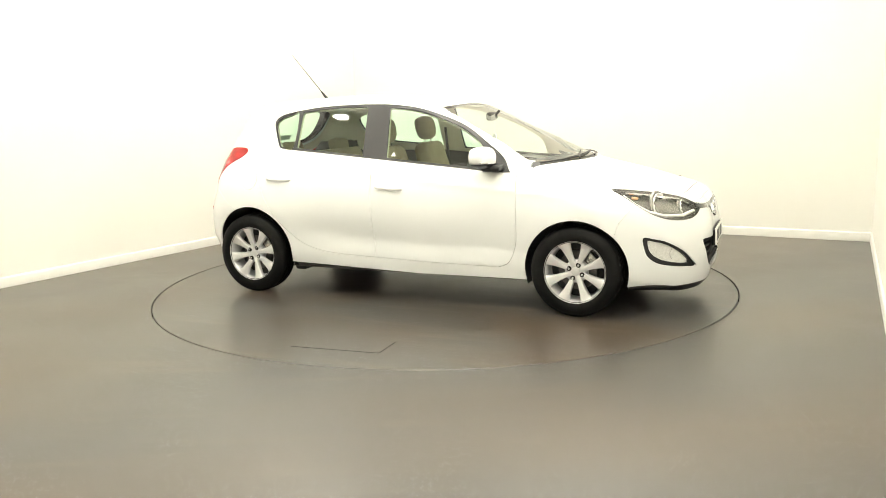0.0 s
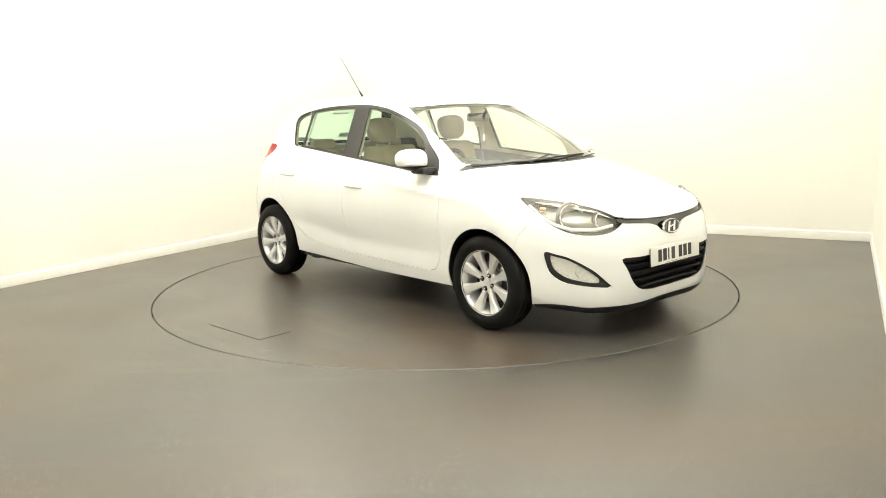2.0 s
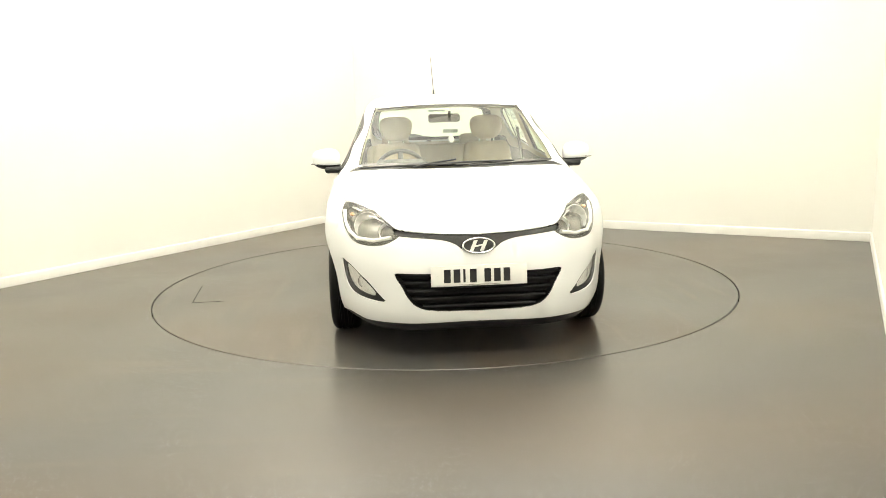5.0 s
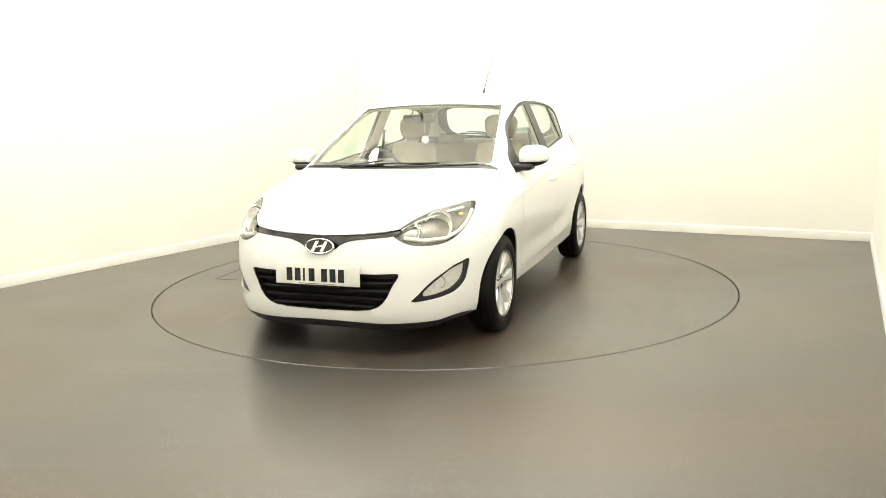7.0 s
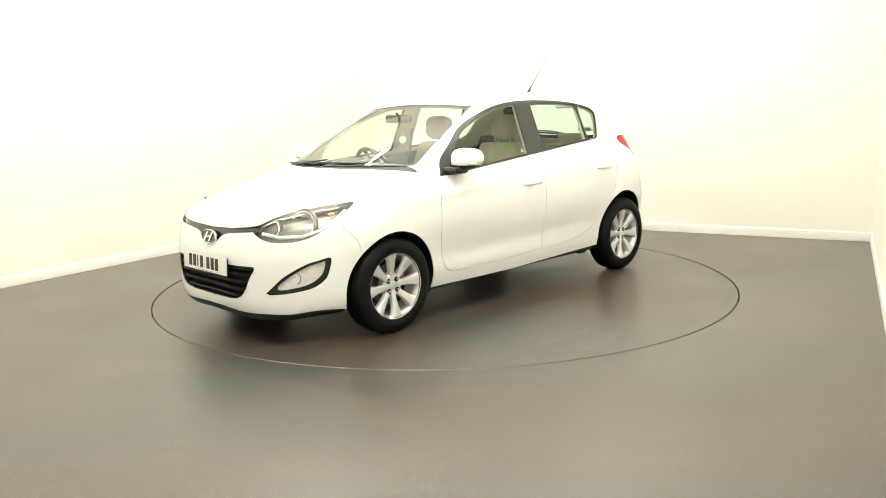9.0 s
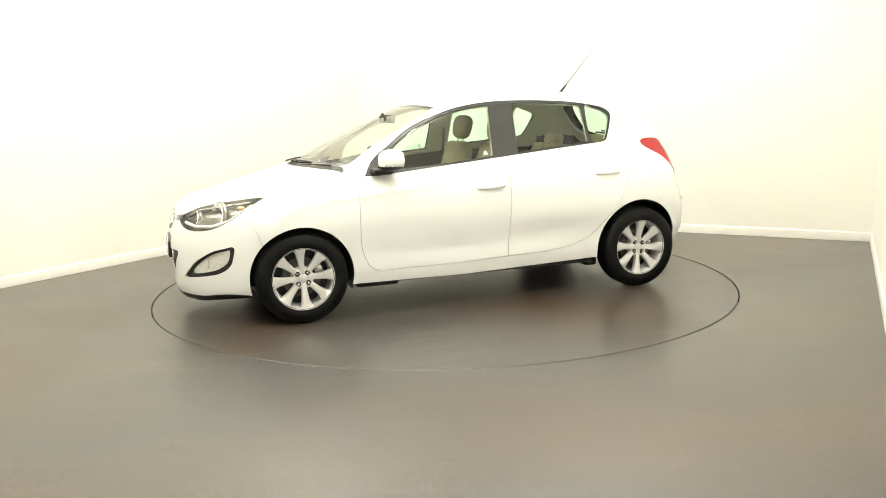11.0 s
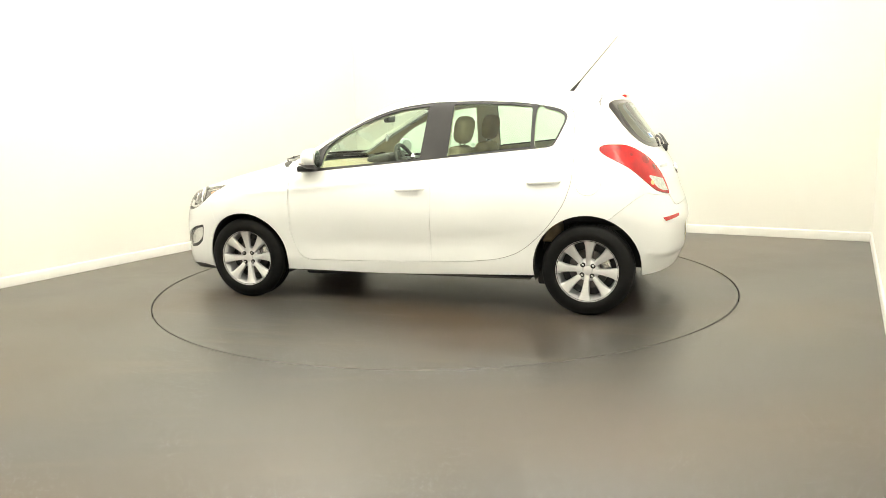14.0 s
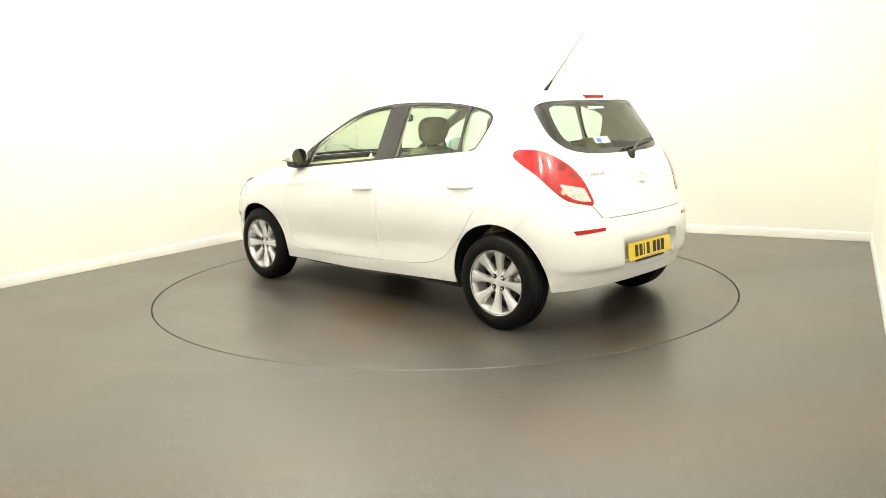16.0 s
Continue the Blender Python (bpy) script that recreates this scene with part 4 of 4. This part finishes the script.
# ---- doors: handles, mirrors ----
for side in (1, -1):
    for which, x0, x1, z0, z1 in (("front", 0.053, -0.166, 0.819, 0.829), ("rear", -0.871, -1.092, 0.870, 0.879)):
        P = [on_skin((x0 + (x1 - x0) * s, 0, z0 + (z1 - z0) * s), (0, 1, 0))[0] for s in np.linspace(0, 1, 9)]
        bm = bmesh.new()
        rows = []
        for s, p in zip(np.linspace(-1, 1, 9), P):
            out = 0.030 * (1 - abs(s) ** 6) - 0.004
            h = 0.015 * (1 - 0.35 * abs(s) ** 4)
            rows.append([bm.verts.new((p.x, side * (p.y + out + dy), p.z + dz)) for dy, dz in ((0, -h), (0.005, -h * 0.6), (0.007, 0), (0.005, h * 0.6), (0, h), (-0.010, h * 0.8), (-0.010, -h * 0.8))])
        for a, b in zip(rows, rows[1:]):
            for k in range(7):
                bm.faces.new((a[k], a[(k + 1) % 7], b[(k + 1) % 7], b[k]))
        bm.faces.new(rows[0])
        bm.faces.new(rows[-1][::-1])
        part("door_handle", bm, M_PAINT, DOORS[which, side], "white door handle")
        p = P[4]
        # flat greyer oval, its colour standing for shade in the handle recess
        cup = prism([(0.052 * math.cos(a), 0.024 * math.sin(a)) for a in np.linspace(0, 2 * math.pi, 25)[:-1]], 0.003)
        cup.transform(Matrix.Translation((p.x, side * (p.y + 0.0012), p.z - 0.006)) @ pose(0, 0, 0, -90 * side, 0, 0))
        part("handle_cup_shade", cup, M_SKIRT, DOORS[which, side])
    door = DOORS["front", side]
    # mirror shell
    bm = bmesh.new()
    bmesh.ops.create_uvsphere(bm, u_segments=32, v_segments=20, radius=1.0)
    for v in bm.verts:
        x, y, z = v.co
        p = 2.6
        k = (abs(x) ** p + abs(y) ** p + abs(z) ** p) ** (-1 / p)
        x, y, z = x * k, y * k, z * k
        if x < -0.45:
            x = -0.45 - (x + 0.45) * 0.06
        v.co = (0.652 + 0.080 * x - 0.020 * y, side * (0.878 + 0.098 * y), 1.035 + 0.071 * z * (1.0 - 0.16 * y) + 0.006 * y)
    shell_bm = bm.copy()
    bmesh.ops.bisect_plane(shell_bm, geom=shell_bm.verts[:] + shell_bm.edges[:] + shell_bm.faces[:], plane_co=(0, 0, 0.998), plane_no=(0, 0, 1), clear_inner=True)
    mirror = part("door_mirror", shell_bm, M_PAINT, door, "white door mirror shell")
    low = bm
    bmesh.ops.bisect_plane(low, geom=low.verts[:] + low.edges[:] + low.faces[:], plane_co=(0, 0, 0.998), plane_no=(0, 0, 1), clear_outer=True)
    for v in low.verts:
        v.co = (0.652 + (v.co.x - 0.652) * 1.05 + 0.006, side * 0.873 + (v.co.y - side * 0.873) * 1.04, v.co.z - 0.001)
    part("mirror_base", low, M_BLACK, door, "black lower mirror shell")
    bm = prism([(0.080 * math.cos(a) , 0.056 * math.sin(a)) for a in np.linspace(0, 2 * math.pi, 33)[:-1]], 0.004)
    bm.transform(Matrix.Translation((0.607, side * 0.878, 1.035)) @ pose(0, 0, 0, 0, 0, 12 * side) @ FACE_R)
    part("mirror_glass", bm, M_MIRROR, door, "mirror glass")
    part("mirror_indicator", box((0.685, side * 0.938, 1.006), (0.05, 0.075, 0.010), 0.004, pose(0, 0, 0, 0, 0, -38 * side)), M_CLEARLENS, door, "clear indicator strip")
    # black sail and arm
    arm = bmesh.new()
    add_box(arm, (0.712, side * 0.822, 0.966), (0.135, 0.13, 0.044), 0.020)
    part("mirror_arm", arm, M_BLACK, door, "black mirror arm")
    sail = bmesh.new()
    pts = [(0.820, 0.938), (0.752, 1.030), (0.660, 1.095), (0.640, 0.962), (0.66, 0.945)]
    tri = [on_skin((x, 0, z), (0, 1, 0))[0] for x, z in pts]
    top = [sail.verts.new((p.x, side * (p.y + 0.004), p.z)) for p in tri]
    bot = [sail.verts.new((p.x, side * (p.y - 0.01), p.z)) for p in tri]
    sail.faces.new(top)
    sail.faces.new(bot[::-1])
    for i in range(5):
        sail.faces.new((top[i], bot[i], bot[(i + 1) % 5], top[(i + 1) % 5]))
    part("mirror_sail", sail, M_BLACK, door, "black mirror sail")

# ---- rear: recess, plate, badge, wiper, brake lamp ----
number_plate("number_plate", pose(-1.842, -0.010, 0.462, 0, 5, 0) @ FACE_R, 0.52, M_PLATE_Y, rear_bumper, "yellow rear number plate with dark bars")
part("plate_strip", box((-1.838, -0.01, 0.398), (0.012, 0.34, 0.012), 0.003), M_BLACK, rear_bumper)
ring_badge("tailgate_badge", pose(-1.772, 0, 0.905, 0, 18, 0) @ FACE_R, 0.066, 0.040, tailgate, M_ALLOY)
for i in range(7):
    p, nn = on_skin((-1.0, 0.498 - 0.024 * i, 0.952), (-1, 0, 0))
    part("lettering_bar", box((p.x - 0.005, p.y, p.z), (0.008, 0.015, 0.018), 0.002, pose(0, 0, 0, 0, 0, -18)), M_ALLOY, tailgate)
p, nn = on_skin((-1.0, 0.0, 1.418), (-1, 0, 0))
part("brake_lamp", box((p.x - 0.010, 0.0, 1.412), (0.030, 0.21, 0.024), 0.006), M_RED, tailgate, "red high brake lamp")


def skin_path(points, lift):
    out = []
    for x, y, z in points:
        d = Vector((x, y, z)) - Vector((x * 0.55, 0, 0.62))
        q, nn = on_skin((x * 0.55, 0, 0.62), d.normalized())
        out.append(q + nn * lift)
    return out


wiper = part("rear_wiper", tube(skin_path([(-1.70, -0.02, 1.06), (-1.67, -0.10, 1.095), (-1.64, -0.22, 1.115), (-1.62, -0.36, 1.125)], 0.030), 0.011, 10, 0.006), M_BLACK, tailgate, "black rear wiper")
part("wiper_blade", tube(skin_path([(-1.68, 0.06, 1.082), (-1.67, -0.10, 1.10), (-1.64, -0.25, 1.11), (-1.61, -0.42, 1.118)], 0.012), 0.008), M_BLACK, tailgate)
part("wiper_boss", box((-1.690, -0.015, 1.045), (0.04, 0.05, 0.06), 0.015), M_BLACK, tailgate)
for y0, y1, z0, z1, mat in ((0.265, 0.12, 1.126, 1.164, M_STICKER), (0.245, 0.20, 1.132, 1.158, M_BLUE), (0.14, -0.03, 1.336, 1.350, M_STICKER)):
    P = [on_skin((-1.0, y, z), (-1, 0, 0)) for y, z in ((y0, z0), (y1, z0), (y1, z1), (y0, z1))]
    bm = bmesh.new()
    lift = -0.003 if mat is not M_BLUE else -0.0022
    bm.faces.new([bm.verts.new(p + nn * lift) for p, nn in P])
    part("window_sticker", bm, mat, tailgate, "small paper sticker")

for side in (1, -1):
    bm = bmesh.new()
    rows = []
    for u in np.linspace(0, 1, 11):
        y = 0.715 - 0.215 * u
        lo, hi = 0.610 + 0.012 * u, 0.639 + 0.005 * u
        if u == 0:
            lo = hi - 0.006
        ring = []
        for z, lift in ((lo, -0.004), (lo + 0.002, 0.004), (hi - 0.002, 0.004), (hi, -0.004)):
            p, nn = on_skin((-1.25, y * 0.35, z), Vector((-0.52 - 0.10 * u, y * 0.65, 0)).normalized())
            p = p + nn * lift
            ring.append(bm.verts.new((p.x, side * p.y, p.z)))
        rows.append(ring)
    for a, b in zip(rows, rows[1:]):
        for k in range(3):
            bm.faces.new((a[k], a[k + 1], b[k + 1], b[k]))
    bm.faces.new(rows[0])
    bm.faces.new(rows[-1][::-1])
    part("reflector", bm, M_RED, rear_bumper, "red bumper reflector")

# ---- front wipers and cowl ----
for pts in (((1.10, -0.40, 0.999), (1.135, -0.15, 1.005), (1.13, 0.05, 1.012), (1.085, 0.36, 1.012)),
            ((0.970, -0.63, 0.975), (1.07, -0.46, 0.985), (1.13, -0.25, 0.995), (1.145, -0.05, 1.000))):
    part("wiper_blade", tube(skin_path(pts, 0.008), 0.006), M_BLACK, car, "black wiper blade")
for pts in (((1.17, 0.05, 0.98), (1.145, 0.25, 0.985), (1.085, 0.42, 0.99), (0.985, 0.58, 0.985)), ((1.16, -0.30, 0.985), (1.13, -0.20, 1.0), (1.09, -0.02, 1.02))):
    part("wiper_arm", tube(skin_path(pts, 0.012), 0.007, 8, 0.005), M_BLACK, car, "black wiper arm")

# ---- aerial ----
base, up = on_skin((-1.03, 0, 1.0), (0, 0, 1))
tip = Vector((-1.352, 0.0, 1.832))
d = (tip - base).normalized()
part("aerial_base", tube([base + d * -0.01, base + d * 0.04, base + d * 0.085], 0.014, 12, 0.006), M_BLACK, car, "black aerial base")
part("aerial_rod", tube([base + d * 0.08, tip], 0.0036, 8, 0.0020), M_BLACK, car, "thin aerial rod")

# ---- cabin ----
LOWER = np.isin(REGION, ["door_front", "door_rear", "shell", "seam", "fuel_flap", "tail_lamp", "tail_white"])
skin("side_trim", "", M_TRIM, car, 0, 0.055, 0, "dark door trim inside", sel=LOWER & ((MID[:, 2] < 1.03) | ((MID[:, 0] < -1.15) & (MID[:, 2] < 1.12))) & (MID[:, 2] > 0.28) & (MID[:, 0] < 0.85) & (MID[:, 0] > -1.78))
skin("roof_lining", "", M_LINING, car, 0, 0.030, 0, "beige roof lining and pillars", sel=np.isin(REGION, ["door_front", "door_rear", "shell", "seam", "dlo", "tailgate"]) & (MID[:, 2] > 0.98) & (MID[:, 0] < 0.93))


def soft_box(c, s, m=None, r=0.05, seg=3):
    return box(c, s, r, m, seg)


def make_seat(y):
    seat = part("seat", soft_box((0.10, y, 0.50), (0.52, 0.50, 0.16), pose(0, 0, 0, 0, -8, 0), 0.06), M_SEAT, car, "tan cloth front seat")
    back = bmesh.new()
    add_box(back, (-0.215, y, 0.80), (0.13, 0.49, 0.60), 0.055, pose(0, 0, 0, 0, -16, 0), 3)
    for v in back.verts:
        f = ramp(np.array([v.co.z]), 0.80, 1.12)[0]
        v.co.y = y + (v.co.y - y) * (1 - 0.28 * f)
    part("backrest", back, M_SEAT, seat)
    bm = bmesh.new()
    bmesh.ops.create_uvsphere(bm, u_segments=24, v_segments=16, radius=1.0)
    for v in bm.verts:
        a, b, c = v.co
        k = (abs(a) ** 3 + abs(b) ** 3 + abs(c) ** 3) ** (-1 / 3)
        v.co = (a * k * 0.058, b * k * 0.130 * (1 + 0.12 * c * k), c * k * 0.098)
    bm.transform(Matrix.Translation((-0.315, y, 1.205)) @ pose(0, 0, 0, 0, -12, 0))
    part("headrest", bm, M_SEAT, seat, "padded headrest")
    for dy in (-0.06, 0.06):
        part("headrest_post", tube([(-0.285, y + dy, 1.04), (-0.305, y + dy, 1.14)], 0.006), M_CHROME, seat)
    return seat


for y in (0.37, -0.37):
    make_seat(y)
bench = part("rear_seat", soft_box((-0.80, 0, 0.52), (0.50, 1.24, 0.16), None, 0.06), M_SEAT, car, "tan cloth rear bench")
bm = bmesh.new()
add_box(bm, (-1.06, 0, 0.80), (0.13, 1.24, 0.50), 0.05, pose(0, 0, 0, 0, -18, 0), 3)
part("backrest", bm, M_SEAT, bench)
for y in (0.36, -0.36):
    bm = bmesh.new()
    add_box(bm, (-1.16, y, 1.075), (0.09, 0.25, 0.11), 0.04, pose(0, 0, 0, 0, -16, 0), 3)
    part("headrest", bm, M_SEAT, bench, "low rear headrest")
part("parcel_shelf", box((-1.42, 0, 1.00), (0.40, 1.18, 0.025), 0.01), M_TRIM, car, "dark parcel shelf")
part("boot_floor", box((-1.40, 0, 0.55), (0.60, 1.16, 0.03), 0.01), M_TRIM, car)

bm = bmesh.new()
rows = []
for x, z in ((0.52, 0.45), (0.50, 0.66), (0.52, 0.78), (0.56, 0.88), (0.62, 0.925), (0.72, 0.945), (0.90, 0.955), (1.08, 0.955)):
    rows.append([bm.verts.new((x - 0.30 * abs(y) ** 3 * ramp(np.array([x]), 0.6, 1.0)[0] - 0.03 * (1 - abs(y)), y, z - 0.02 * y * y)) for y in np.linspace(-0.70, 0.70, 17)])
for a, b in zip(rows, rows[1:]):
    for k in range(16):
        bm.faces.new((a[k], a[k + 1], b[k + 1], b[k]))
dash = part("dashboard", bm, M_DASH, car, "brown-grey moulded dashboard")
bm = bmesh.new()
add_box(bm, (0.60, -0.36, 0.955), (0.22, 0.36, 0.09), 0.035, pose(0, 0, 0, 0, 10, 0), 3)
part("instrument_cowl", bm, M_TRIM, dash)
part("centre_console", box((0.36, 0, 0.62), (0.36, 0.22, 0.36), 0.04), M_TRIM, dash)
bm = bmesh.new()
n, k = 40, 10
rings = [[bm.verts.new(((0.180 + 0.016 * math.cos(2 * math.pi * j / k)) * math.cos(2 * math.pi * i / n), (0.180 + 0.016 * math.cos(2 * math.pi * j / k)) * math.sin(2 * math.pi * i / n), 0.016 * math.sin(2 * math.pi * j / k))) for j in range(k)] for i in range(n)]
for i in range(n):
    for j in range(k):
        bm.faces.new((rings[i][j], rings[(i + 1) % n][j], rings[(i + 1) % n][(j + 1) % k], rings[i][(j + 1) % k]))
add_box(bm, (0, 0, -0.02), (0.13, 0.15, 0.05), 0.02)
for a in (0, 180, 270):
    add_box(bm, (0.11 * math.cos(radians(a)), 0.11 * math.sin(radians(a)), -0.012), (0.14, 0.035, 0.016), 0.006, pose(0, 0, 0, 0, 0, a))
bm.transform(pose(0.405, -0.36, 0.905, 0, 0, 0) @ pose(0, 0, 0, 0, -65, 0) @ pose(0, 0, 0, 0, 0, 90))
part("steering_wheel", bm, M_TRIM, car, "dark steering wheel")
part("cabin_mirror", box((0.425, -0.035, 1.292), (0.045, 0.235, 0.062), 0.018, pose(0, 0, 0, 0, 0, 8)), M_TRIM, car, "grey interior mirror")
part("mirror_stalk", tube([(0.44, 0.0, 1.30), (0.475, 0.0, 1.335)], 0.010), M_TRIM, car)
part("air_freshener", lathe([(0.0, 0.006), (0.024, 0.006), (0.028, 0.0), (0.024, -0.006), (0.0, -0.006)], 24, "X"), M_STICKER, car, "round white hanging freshener").matrix_basis = pose(0.43, 0.012, 1.140, 0, 0, 40)
part("freshener_cord", tube([(0.43, 0.012, 1.166), (0.43, 0.005, 1.262)], 0.0018), M_STICKER, car)
for side in (1, -1):
    part("seat_belt", tube([(-0.24, side * 0.615, 1.20), (-0.23, side * 0.65, 0.95), (-0.2, side * 0.66, 0.6)], 0.012, 6), M_TRIM, car)
part("engine_bulkhead", box((1.12, 0, 0.62), (0.06, 1.30, 0.58), 0.02), M_TRIM, car)

for side in (1, -1):
    p, nn = on_skin((-0.055, 0, 1.050), (0, 1, 0))
    bm = bmesh.new()
    bm.faces.new([bm.verts.new((p.x + dx, side * (p.y - 0.004 - 0.42 * dz), p.z + dz)) for dx, dz in ((-0.018, -0.012), (0.018, -0.012), (0.006, 0.014), (-0.006, 0.014))])
    part("window_label", bm, M_STICKER, DOORS["front", side], "small white window label")

# ---- hatch seams in the turntable ----
for (x0, y0), (x1, y1) in (((-0.15, -1.975), (0.41, -1.925)), ((0.41, -1.925), (0.40, -1.70))):
    L = math.hypot(x1 - x0, y1 - y0)
    s = part("hatch_seam", box((0, 0, 0), (L, 0.006, 0.003), 0.0), M_GAP, turntable, "thin dark hatch seam", smooth=False)
    s.matrix_basis = Matrix.Translation((CAR_AT[0], CAR_AT[1], 0)) @ pose((x0 + x1) / 2, (y0 + y1) / 2, 0.0, 0, 0, math.degrees(math.atan2(y1 - y0, x1 - x0)))

def motions():
    times = [0.5 * i for i in range(33)]
    walk(turntable, [(t, pose(*TABLE, 0, 0, 0, turn(t))) for t in times])
    walk(car, [(t, pose(*TABLE, 0, 0, 0, turn(t)) @ pose(*CAR_AT, 0)) for t in times])


motions()
